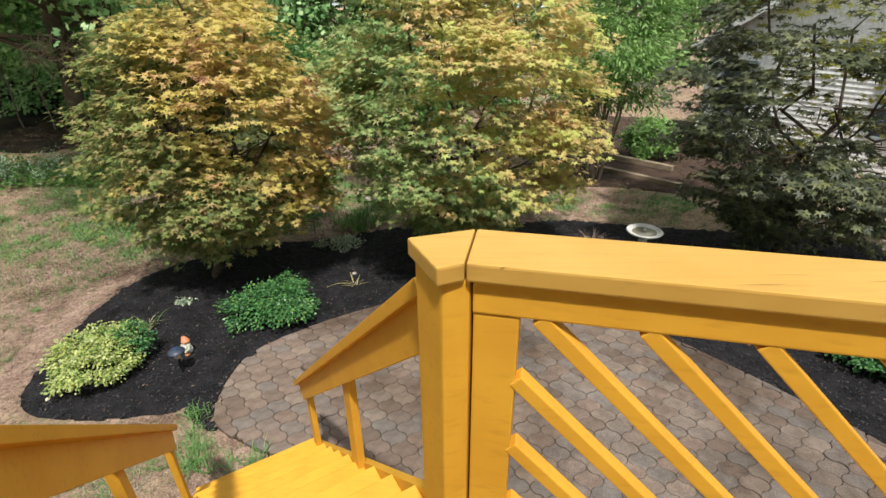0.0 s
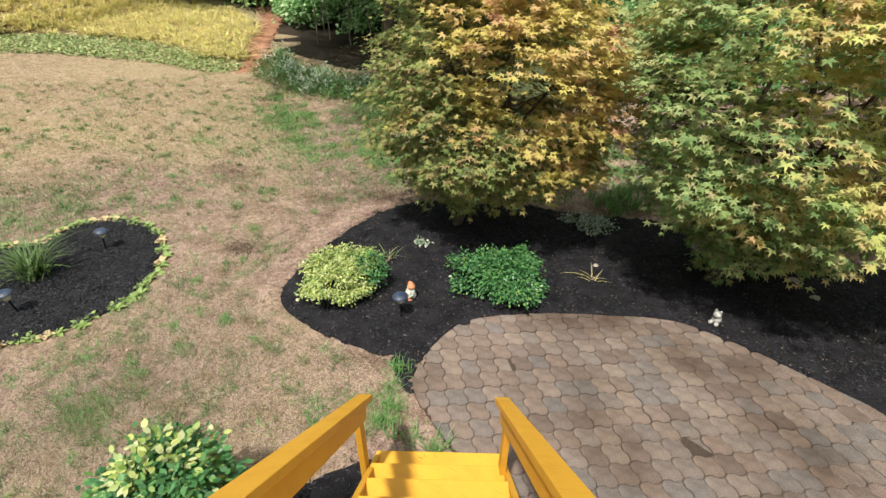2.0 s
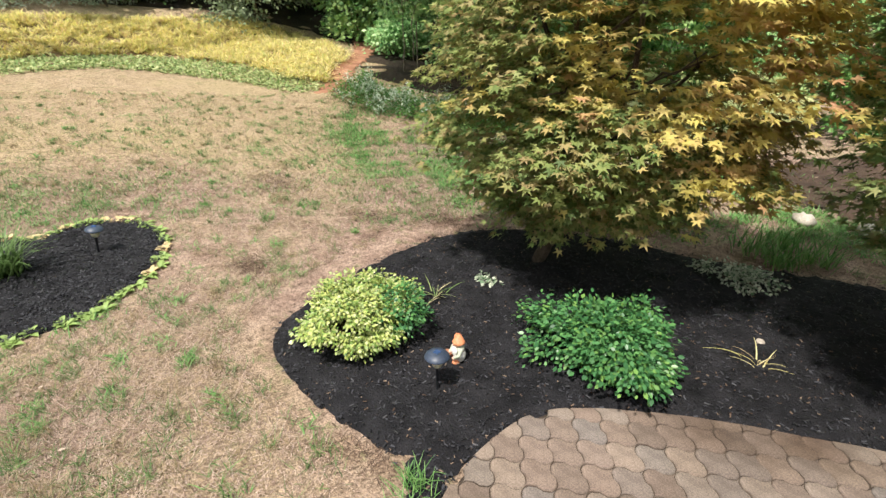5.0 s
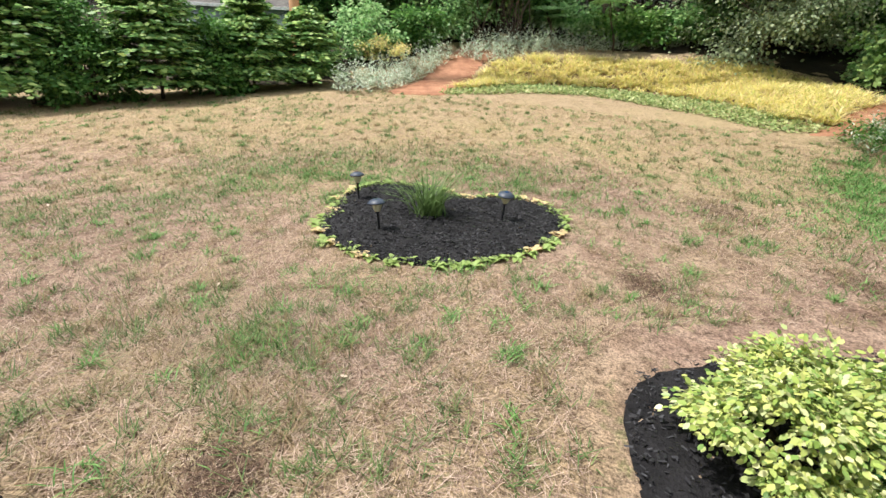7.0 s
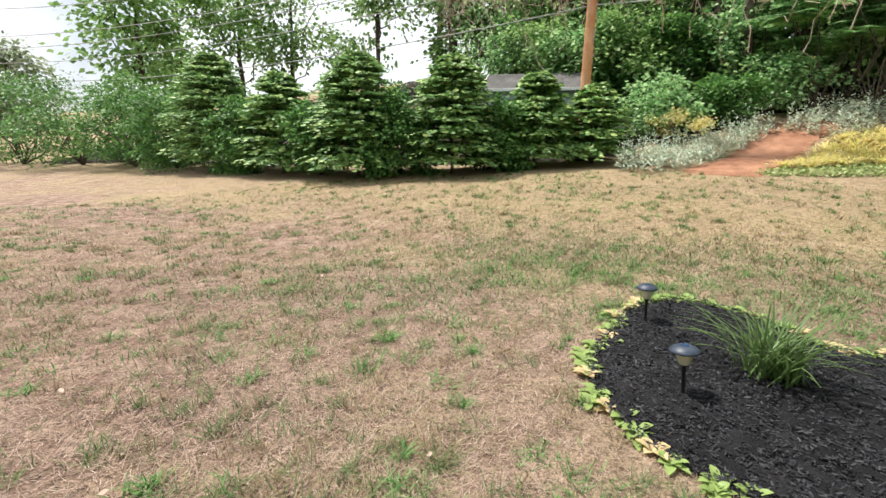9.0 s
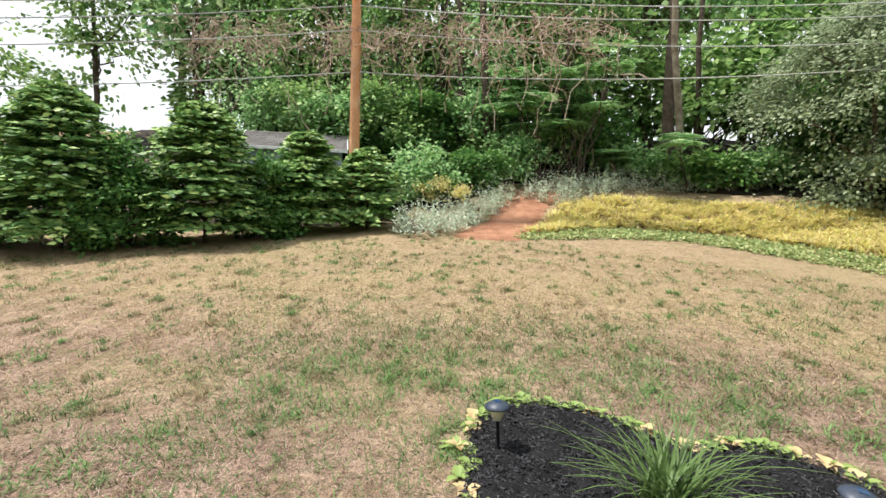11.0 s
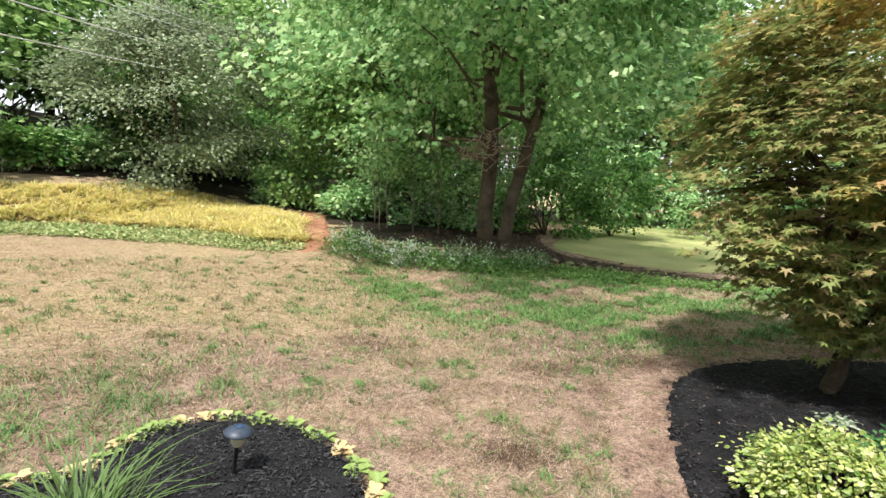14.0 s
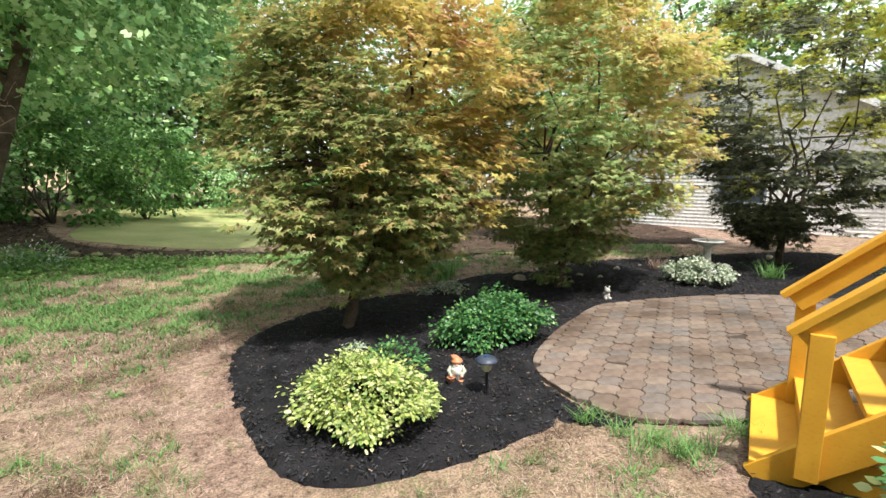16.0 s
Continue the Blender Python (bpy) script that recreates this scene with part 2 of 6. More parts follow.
def leaf_mat(name, cols, through=0.35, rough=0.5, patch=None, patch_scale=1.2, top=None, spec=0.35):
    """Leaf colours picked leaf by leaf; patch: other colours in boughs; top: patch colours that gain towards a height
    (z0, z1) and towards +x, a sunlit side put into the colour.
    """
    m, nt, b = base_mat(name, rough, spec)
    r = island(nt)
    k = [(i / max(len(cols) - 1, 1), c) for i, c in enumerate(cols)]
    c = ramp(nt, k, r)
    if patch:
        n = noise_tex(nt, patch_scale, 2)
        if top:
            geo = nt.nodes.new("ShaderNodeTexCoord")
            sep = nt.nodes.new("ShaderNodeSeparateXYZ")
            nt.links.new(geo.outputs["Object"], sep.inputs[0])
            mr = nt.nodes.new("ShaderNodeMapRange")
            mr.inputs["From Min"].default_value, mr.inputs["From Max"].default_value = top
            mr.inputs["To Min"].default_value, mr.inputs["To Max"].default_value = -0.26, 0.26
            # Gold also gains towards +x: sunlit side painted in, besides the real yellowing
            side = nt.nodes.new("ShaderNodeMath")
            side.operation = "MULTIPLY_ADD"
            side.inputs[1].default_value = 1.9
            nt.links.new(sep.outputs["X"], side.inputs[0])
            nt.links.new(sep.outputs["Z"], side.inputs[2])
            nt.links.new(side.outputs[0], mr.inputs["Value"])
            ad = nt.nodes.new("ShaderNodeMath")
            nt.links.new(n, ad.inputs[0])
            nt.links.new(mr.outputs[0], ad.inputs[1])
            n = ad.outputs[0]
        jit = nt.nodes.new("ShaderNodeMath")
        jit.operation = "MULTIPLY_ADD"
        jit.inputs[1].default_value, jit.inputs[2].default_value = 0.16, -0.08
        nt.links.new(r, jit.inputs[0])
        su = nt.nodes.new("ShaderNodeMath")
        nt.links.new(n, su.inputs[0])
        nt.links.new(jit.outputs[0], su.inputs[1])
        f = ramp(nt, [(0.5, (0, 0, 0)), (0.62, (1, 1, 1))], su.outputs[0])
        pk = [(i / max(len(patch) - 1, 1), c2) for i, c2 in enumerate(patch)]
        c = mix(nt, c, ramp(nt, pk, noise_tex(nt, patch_scale * 2.3, 1)), f)
    nt.links.new(c, b.inputs["Base Color"])
    if through:
        t = nt.nodes.new("ShaderNodeBsdfTranslucent")
        nt.links.new(c, t.inputs["Color"])
        ms = nt.nodes.new("ShaderNodeMixShader")
        ms.inputs[0].default_value = through
        out = nt.nodes["Material Output"]
        nt.links.new(b.outputs[0], ms.inputs[1])
        nt.links.new(t.outputs[0], ms.inputs[2])
        nt.links.new(ms.outputs[0], out.inputs["Surface"])
    return m


def wood_paint(name, base, worn, rough=0.55, turn=None):
    """Painted timber: long grain relief, slight wear."""
    m, nt, b = base_mat(name, rough, 0.35)
    c = nt.nodes.new("ShaderNodeTexCoord")
    mp = nt.nodes.new("ShaderNodeMapping")
    mp.inputs["Scale"].default_value = (6, 60, 60)
    n = nt.nodes.new("ShaderNodeTexNoise")
    n.inputs["Scale"].default_value, n.inputs["Detail"].default_value = 1.0, 4
    nt.links.new(c.outputs["Object"], mp.inputs["Vector"])
    nt.links.new(mp.outputs[0], n.inputs["Vector"])
    big = noise_tex(nt, 5, 3)
    col = ramp(nt, [(0.3, worn), (0.65, base)], big)
    nt.links.new(mix(nt, col, ramp(nt, [(0.25, (0.75, 0.72, 0.7)), (0.45, (1, 1, 1))], n.outputs["Fac"]), 0.5, "MULTIPLY"), b.inputs["Base Color"])
    bump(nt, b, n.outputs["Fac"], 0.25, 0.003)
    if turn is not None:
        mp.inputs["Rotation"].default_value = (0, 0, radians(turn))
        mp.inputs["Scale"].default_value = (4, 70, 70)
        m2 = nt.nodes.new("ShaderNodeMapping")
        m2.inputs["Rotation"].default_value, m2.inputs["Scale"].default_value = (0, 0, radians(turn)), (2.2, 85, 20)
        n2 = nt.nodes.new("ShaderNodeTexNoise")
        n2.inputs["Scale"].default_value, n2.inputs["Detail"].default_value = 1.0, 2
        nt.links.new(c.outputs["Object"], m2.inputs["Vector"])
        nt.links.new(m2.outputs[0], n2.inputs["Vector"])
        crack = ramp(nt, [(0.28, (0.25, 0.2, 0.15)), (0.31, (1, 1, 1))], n2.outputs["Fac"])
        nt.links.new(mix(nt, b.inputs["Base Color"].links[0].from_socket, crack, 0.9, "MULTIPLY"), b.inputs["Base Color"])
        bump(nt, b, n2.outputs["Fac"], 0.35, 0.004)
    return m


YELLOW = wood_paint("yellow_deck_paint", (0.66, 0.35, 0.035), (0.6, 0.3, 0.028))
CAPPAINT = wood_paint("cracked_cap_paint", (0.5, 0.3, 0.07), (0.46, 0.26, 0.05), 0.5, 12.1)
RAWWOOD = rough_mat("bare_end_grain", (0.3, 0.13, 0.05), (0.5, 0.27, 0.12), 20, 120)
MULCH = rough_mat("black_mulch", (0.008, 0.0079, 0.0092), (0.025, 0.024, 0.027), 5, 70, 0.85, 1.0, 0.02, 0.15)
MULCHDRY = rough_mat("brown_mulch", (0.03, 0.018, 0.012), (0.09, 0.055, 0.038), 2.5, 60, 0.9, 1.0, 0.02)
JOINT = rough_mat("joint_sand", (0.03, 0.021, 0.015), (0.085, 0.062, 0.046), 3, 60, 0.95)
FARLAWN = rough_mat("green_lawn", (0.2, 0.26, 0.08), (0.48, 0.46, 0.22), 0.5, 30, 0.9)
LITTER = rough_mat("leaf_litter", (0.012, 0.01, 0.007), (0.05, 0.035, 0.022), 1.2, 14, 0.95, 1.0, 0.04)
REDPATH = rough_mat("red_bark_path", (0.21, 0.09, 0.052), (0.42, 0.22, 0.135), 2, 30, 0.95, 0.9, 0.02)
BARK = rough_mat("bark", (0.045, 0.032, 0.024), (0.15, 0.115, 0.085), 4, 35, 0.9, 1.0, 0.03)
BARKLIGHT = rough_mat("light_bark", (0.14, 0.11, 0.08), (0.34, 0.29, 0.23), 4, 35, 0.9, 0.8, 0.02)
POLEWOOD = rough_mat("pole_wood", (0.52, 0.2, 0.075), (0.7, 0.42, 0.25), 1.0, 40, 0.85, 0.5, 0.01)
VINE = rough_mat("dead_vine", (0.32, 0.22, 0.17), (0.6, 0.48, 0.4), 5, 40)
BLACKPLASTIC = rough_mat("black_plastic", (0.012, 0.013, 0.016), (0.03, 0.032, 0.04), 8, 60, 0.4, 0.1, 0.001, 0.5)
# Blue-grey tone holds the sky's reflection on the black lamp caps
CAPPLASTIC = rough_mat("sky_sheen_plastic", (0.022, 0.032, 0.055), (0.05, 0.066, 0.1), 8, 60, 0.45, 0.1, 0.001, 0.4)
CONCRETE = rough_mat("white_cast_stone", (0.42, 0.42, 0.4), (0.68, 0.67, 0.64), 6, 60, 0.8, 0.3, 0.004)
STONE = rough_mat("pale_stone", (0.3, 0.25, 0.2), (0.6, 0.55, 0.48), 8, 50)
TIMBER = rough_mat("weathered_timber", (0.2, 0.15, 0.1), (0.4, 0.32, 0.24), 3, 50)
CERAMIC = rough_mat("white_glaze", (0.6, 0.58, 0.54), (0.8, 0.78, 0.74), 10, 60, 0.4, 0.1)
TERRA = rough_mat("orange_glaze", (0.5, 0.17, 0.08), (0.65, 0.28, 0.14), 20, 80, 0.5, 0.1)
WICKER = rough_mat("brown_glazed_basket", (0.26, 0.11, 0.06), (0.42, 0.2, 0.11), 30, 120, 0.5, 0.4, 0.002)
SLEEVE = rough_mat("faded_green_glaze", (0.3, 0.36, 0.24), (0.62, 0.62, 0.55), 25, 80, 0.45, 0.1)
SKIN = rough_mat("faded_pink_glaze", (0.6, 0.36, 0.26), (0.72, 0.48, 0.36), 25, 80, 0.45, 0.1)
GREYCERAMIC = rough_mat("grey_and_white_glaze", (0.16, 0.15, 0.14), (0.62, 0.6, 0.56), 30, 90, 0.5, 0.1)
WIRE = rough_mat("weathered_cable", (0.35, 0.35, 0.35), (0.6, 0.6, 0.6), 2, 30)
IRON = rough_mat("black_iron", (0.01, 0.01, 0.01), (0.04, 0.035, 0.03), 10, 80, 0.5, 0.2)
SIDING = rough_mat("white_siding", (0.76, 0.77, 0.78), (0.84, 0.84, 0.84), 0.6, 12, 0.6, 0.1)
SHINGLE = rough_mat("grey_shingle", (0.09, 0.085, 0.085), (0.2, 0.19, 0.185), 1.5, 14, 0.95, 0.8, 0.01)
GREYTRIM = rough_mat("grey_trim", (0.25, 0.29, 0.34), (0.36, 0.4, 0.45), 2, 20)


def glass_mat(name, tint, rough=0.15, clear=0.6):
    m, nt, b = base_mat(name, rough, 0.5)
    b.inputs["Base Color"].default_value = (*tint, 1)
    b.inputs["Transmission Weight"].default_value = clear
    return m


LAMPGLASS = glass_mat("ribbed_lamp_glass", (0.82, 0.78, 0.6), 0.35, 0.3)
PANE, _nt, _b = base_mat("window_pane", 0.05, 0.6)
_b.inputs["Base Color"].default_value = (0.05, 0.07, 0.09, 1)
SOLAR, _nt, _b = base_mat("solar_cell", 0.12, 0.6)
_b.inputs["Base Color"].default_value = (0.03, 0.06, 0.14, 1)
WATER, _nt, _b = base_mat("basin_water", 0.04, 0.5)
_b.inputs["Base Color"].default_value = (0.2, 0.19, 0.16, 1)

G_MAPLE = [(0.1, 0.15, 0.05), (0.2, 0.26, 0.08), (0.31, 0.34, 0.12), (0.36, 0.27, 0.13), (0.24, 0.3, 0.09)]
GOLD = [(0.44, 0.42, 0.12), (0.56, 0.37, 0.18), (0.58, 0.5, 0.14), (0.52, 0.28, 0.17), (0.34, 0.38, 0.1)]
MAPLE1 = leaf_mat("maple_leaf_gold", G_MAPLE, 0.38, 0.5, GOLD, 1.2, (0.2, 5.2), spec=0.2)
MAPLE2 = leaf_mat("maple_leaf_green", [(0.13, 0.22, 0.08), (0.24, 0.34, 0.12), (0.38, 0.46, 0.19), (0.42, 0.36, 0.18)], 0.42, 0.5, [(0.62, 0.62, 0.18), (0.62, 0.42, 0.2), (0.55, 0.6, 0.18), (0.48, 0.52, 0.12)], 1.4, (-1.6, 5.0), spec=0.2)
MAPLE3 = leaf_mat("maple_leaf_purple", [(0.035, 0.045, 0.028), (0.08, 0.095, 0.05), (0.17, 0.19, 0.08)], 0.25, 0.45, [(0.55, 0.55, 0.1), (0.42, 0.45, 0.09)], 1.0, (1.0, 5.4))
OAKLEAF = leaf_mat("woodland_leaf", [(0.07, 0.17, 0.045), (0.22, 0.37, 0.11), (0.44, 0.6, 0.24)], 0.42, 0.45, spec=0.35)
BIGLEAF = leaf_mat("broad_maple_leaf", [(0.1, 0.24, 0.09), (0.3, 0.52, 0.21), (0.6, 0.78, 0.42)], 0.42, 0.5, spec=0.25)
OLIVE = leaf_mat("grey_green_leaf", [(0.13, 0.18, 0.1), (0.26, 0.33, 0.19), (0.42, 0.48, 0.32)], 0.35, 0.5)
HEDGELEAF = leaf_mat("hedge_needle", [(0.06, 0.15, 0.04), (0.17, 0.33, 0.09), (0.46, 0.6, 0.2)], 0.25, 0.5)
HEDGEROUND = leaf_mat("privet_leaf", [(0.05, 0.13, 0.035), (0.1, 0.24, 0.06), (0.2, 0.36, 0.09)], 0.38, 0.5)
LIGHTLEAF = leaf_mat("light_green_leaf", [(0.1, 0.21, 0.055), (0.2, 0.36, 0.1), (0.32, 0.48, 0.16)], 0.4, 0.5)
EUONYMUS = leaf_mat("gold_edged_leaf", [(0.09, 0.18, 0.04), (0.32, 0.42, 0.1), (0.6, 0.62, 0.22), (0.14, 0.26, 0.06), (0.68, 0.67, 0.36), (0.2, 0.32, 0.08), (0.5, 0.54, 0.16)], 0.25, 0.4)
GREENSHRUB = leaf_mat("glossy_green_leaf", [(0.025, 0.09, 0.03), (0.05, 0.16, 0.055), (0.09, 0.24, 0.08), (0.04, 0.13, 0.045), (0.14, 0.32, 0.1), (0.05, 0.15, 0.05), (0.2, 0.36, 0.09)], 0.28, 0.35)
WHITEEDGE = leaf_mat("white_edged_leaf", [(0.1, 0.2, 0.1), (0.4, 0.46, 0.34), (0.62, 0.64, 0.52)], 0.25, 0.5)
SILVER = leaf_mat("silver_leaf", [(0.3, 0.4, 0.27), (0.5, 0.58, 0.46), (0.7, 0.74, 0.64)], 0.2, 0.8)
DAYLILY = leaf_mat("yellowing_blade", [(0.4, 0.45, 0.14), (0.76, 0.7, 0.26), (0.9, 0.8, 0.46), (0.62, 0.45, 0.27), (0.6, 0.62, 0.2), (0.86, 0.76, 0.3), (0.8, 0.72, 0.4)], 0.42, 0.7)
GREENCOVER = leaf_mat("groundcover_leaf", [(0.16, 0.25, 0.08), (0.36, 0.44, 0.18), (0.58, 0.58, 0.3)], 0.3, 0.6)
DRYBLADE = leaf_mat("dry_grass_blade", [(0.09, 0.055, 0.045), (0.28, 0.19, 0.15), (0.58, 0.45, 0.38), (0.17, 0.12, 0.09), (0.4, 0.28, 0.225)], 0.3, 0.8, [(0.56, 0.45, 0.34), (0.4, 0.33, 0.2), (0.62, 0.51, 0.4)], 0.45)
GREENBLADE = leaf_mat("green_grass_blade", [(0.07, 0.18, 0.05), (0.14, 0.29, 0.08), (0.24, 0.41, 0.14)], 0.35, 0.6)
OLIVEBLADE = leaf_mat("olive_grass_blade", [(0.05, 0.11, 0.035), (0.11, 0.19, 0.06), (0.22, 0.28, 0.11)], 0.3, 0.7)
STRAW = leaf_mat("fallen_straw", [(0.13, 0.08, 0.06), (0.36, 0.255, 0.2), (0.66, 0.52, 0.43), (0.5, 0.37, 0.3), (0.22, 0.15, 0.115)], 0.2, 0.7)
# Yellower bank grass, its tone also lightened for the sun on that stretch
BANKSTRAW = leaf_mat("yellow_sunlit_straw", [(0.24, 0.22, 0.08), (0.48, 0.38, 0.21), (0.58, 0.46, 0.29), (0.26, 0.28, 0.1), (0.4, 0.29, 0.19)], 0.3, 0.8)
HOSTALEAF = leaf_mat("hosta_leaf", [(0.12, 0.24, 0.06), (0.26, 0.38, 0.11), (0.46, 0.5, 0.2)], 0.3, 0.5)
WITHERED = leaf_mat("withered_hosta_leaf", [(0.5, 0.46, 0.14), (0.74, 0.66, 0.34), (0.62, 0.46, 0.26), (0.34, 0.4, 0.12)], 0.3, 0.6)
SOILBLADE = leaf_mat("dead_brown_thatch", [(0.04, 0.025, 0.018), (0.1, 0.062, 0.042), (0.2, 0.13, 0.09)], 0, 0.9)
TUFTBLADE = leaf_mat("browned_tuft_blade", [(0.13, 0.12, 0.06), (0.26, 0.2, 0.11), (0.4, 0.3, 0.19)], 0.3, 0.8)
CLUMPBLADE = leaf_mat("daylily_clump_blade", [(0.06, 0.13, 0.035), (0.12, 0.22, 0.06), (0.5, 0.46, 0.24), (0.09, 0.18, 0.05), (0.19, 0.28, 0.1), (0.62, 0.52, 0.32)], 0.3, 0.5)
CHIP = leaf_mat("mulch_chip", [(0.008, 0.008, 0.009), (0.021, 0.0208, 0.024), (0.046, 0.046, 0.054)], 0, 0.6, spec=0.25)
CHIPBROWN = leaf_mat("brown_chip", [(0.04, 0.025, 0.018), (0.1, 0.065, 0.045), (0.2, 0.15, 0.11)], 0, 0.8)


def lawn_mat():
    """Thatch of dead grass: fine straw over brown soil, with a few greener stretches."""
    m, nt, b = base_mat("dry_lawn", 0.95, 0.1)
    big, mid, fine = noise_tex(nt, 0.3, 3), noise_tex(nt, 3.5, 5, rough=0.65), noise_tex(nt, 75, 4, rough=0.7)
    c = ramp(nt, [(0.3, (0.15, 0.098, 0.078)), (0.45, (0.24, 0.165, 0.132)), (0.62, (0.35, 0.255, 0.205))], mid)
    c = mix(nt, c, (0.33, 0.265, 0.16), ramp(nt, [(0.48, (0, 0, 0)), (0.62, (0.6, 0.6, 0.6))], big))
    # Towards the bank: yellower grass, with that area's brightness mixed into the colour
    geo = nt.nodes.new("ShaderNodeNewGeometry")
    sep = nt.nodes.new("ShaderNodeSeparateXYZ")
    nt.links.new(geo.outputs["Position"], sep.inputs[0])
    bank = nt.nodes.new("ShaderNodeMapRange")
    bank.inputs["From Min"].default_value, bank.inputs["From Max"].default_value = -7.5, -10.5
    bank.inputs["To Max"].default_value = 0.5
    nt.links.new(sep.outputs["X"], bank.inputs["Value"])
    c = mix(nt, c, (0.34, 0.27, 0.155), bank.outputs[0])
    tuft = noise_tex(nt, 17, 6, rough=0.75)
    c = mix(nt, c, (0.13, 0.15, 0.06), ramp(nt, [(0.56, (0, 0, 0)), (0.68, (0.75, 0.75, 0.75))], noise_tex(nt, 5.5, 5, rough=0.7)))
    c = mix(nt, c, ramp(nt, [(0.34, (0.34, 0.3, 0.27)), (0.47, (1, 1, 1)), (0.64, (1.45, 1.42, 1.38))], tuft), 0.8, "MULTIPLY")
    c = mix(nt, c, ramp(nt, [(0.32, (0.3, 0.28, 0.26)), (0.5, (1, 1, 1)), (0.66, (1.6, 1.56, 1.5))], fine), 0.9, "MULTIPLY")
    nt.links.new(c, b.inputs["Base Color"])
    bump(nt, b, fine, 1.0, 0.02)
    return m


LAWN = lawn_mat()


def paver_mat():
    m, nt, b = base_mat("concrete_paver", 0.85, 0.25)
    info = nt.nodes.new("ShaderNodeObjectInfo")
    c = ramp(nt, [(0.0, (0.11, 0.085, 0.07)), (0.2, (0.17, 0.128, 0.105)), (0.4, (0.13, 0.116, 0.108)), (0.6, (0.19, 0.15, 0.122)), (0.8, (0.15, 0.112, 0.09)), (1.0, (0.14, 0.124, 0.115))], info.outputs["Random"])
    return finish_paver(m, nt, b, c)


def finish_paver(m, nt, b, c):
    """Speckle, wear and the damp mossy stains that run across the joints."""
    geo = nt.nodes.new("ShaderNodeNewGeometry")
    stain = nt.nodes.new("ShaderNodeTexNoise")
    stain.inputs["Scale"].default_value, stain.inputs["Detail"].default_value = 0.9, 5
    nt.links.new(geo.outputs["Position"], stain.inputs["Vector"])
    fine, mid = noise_tex(nt, 110, 5), noise_tex(nt, 11, 4)
    c = mix(nt, c, ramp(nt, [(0.36, (0.45, 0.4, 0.34)), (0.46, (0.85, 0.83, 0.8)), (0.62, (1.2, 1.2, 1.2))], stain.outputs["Fac"]), 0.85, "MULTIPLY")
    c = mix(nt, c, ramp(nt, [(0.3, (0.62, 0.6, 0.58)), (0.7, (1.22, 1.2, 1.18))], mid), 0.7, "MULTIPLY")
    c = mix(nt, c, ramp(nt, [(0.32, (0.5, 0.5, 0.5)), (0.5, (1, 1, 1)), (0.68, (1.5, 1.5, 1.5))], fine), 0.6, "MULTIPLY")
    nt.links.new(c, b.inputs["Base Color"])
    bump(nt, b, fine, 0.5, 0.003)
    return m


def far_paver_mat():
    m, nt, b = base_mat("concrete_paver_far", 0.85, 0.25)
    c = ramp(nt, [(0.0, (0.11, 0.085, 0.07)), (0.25, (0.17, 0.128, 0.105)), (0.5, (0.13, 0.116, 0.108)), (0.75, (0.18, 0.142, 0.116)), (1.0, (0.14, 0.124, 0.115))], island(nt))
    return finish_paver(m, nt, b, c)


PAVER = paver_mat()


# outlines on the ground
def inside(px, py, poly):
    poly = np.asarray(poly, float)
    res = np.zeros(np.shape(px), bool)
    x1, y1 = poly[-1]
    for x2, y2 in poly:
        c = ((y1 > py) != (y2 > py)) & (px < (x2 - x1) * (py - y1) / (y2 - y1 + 1e-12) + x1)
        res ^= c
        x1, y1 = x2, y2
    return res


def smooth_outline(pts, per=6):
    pts = np.asarray(pts, float)
    out = []
    for i in range(len(pts)):
        a, b, c, d = pts[i - 1], pts[i], pts[(i + 1) % len(pts)], pts[(i + 2) % len(pts)]
        for t in np.arange(per) / per:
            out.append(0.5 * (2 * b + (c - a) * t + (2 * a - 5 * b + 4 * c - d) * t * t + (3 * b - a - 3 * c + d) * t ** 3))
    return np.array(out)


BED_A = smooth_outline([(-6.9, 1.0), (-6.2, 1.08), (-5.6, 1.5), (-5.4, 2.2), (-5.7, 2.85), (-6.4, 3.35), (-7.2, 3.35), (-7.6, 2.9), (-7.55, 2.4), (-7.9, 1.9), (-8.0, 1.35), (-7.6, 1.0)])
PATIO = smooth_outline([(-2.1, 3.1), (-2.2, 3.7), (-2.05, 4.15), (-1.5, 4.6), (-0.9, 4.95), (-0.3, 5.22), (0.3, 5.2), (1.0, 5.05), (1.7, 4.85), (2.4, 4.4), (3.2, 3.5), (3.8, 2.6), (4.0, 1.2), (3.6, -1.2), (0.4, -1.2), (0.1, 1.0), (-0.5, 1.9), (-1.1, 2.62), (-1.55, 2.78)])
BED_B = smooth_outline([(-4.1, 3.35), (-3.3, 3.15), (-2.5, 3.2), (-2.05, 3.0), (-1.2, 3.4), (1.0, 3.9), (3.0, 2.9), (4.2, 1.2), (6.2, 1.5), (7.0, 4.0), (6.8, 6.4), (5.0, 7.1), (3.5, 7.4), (2.0, 7.7), (0.5, 7.4), (-0.6, 7.5), (-2.0, 7.0), (-3.0, 6.8), (-4.1, 6.1), (-4.45, 5.2), (-4.38, 4.2)])
BED_H = smooth_outline([(-2.3, 1.9), (-1.9, 2.4), (-1.0, 2.5), (0.1, 1.2), (0.3, -1.0), (-1.6, -1.5), (-3.2, -0.8), (-3.3, 0.6), (-2.9, 1.5)])
BED_N = smooth_outline([(-11.0, 11.4), (-7.8, 11.2), (-5.6, 10.8), (-3.8, 10.7), (-3.2, 11.4), (-4.6, 11.9), (-6.8, 12.3), (-8.2, 15.0), (-9.0, 18.0), (-11.5, 18.0)])
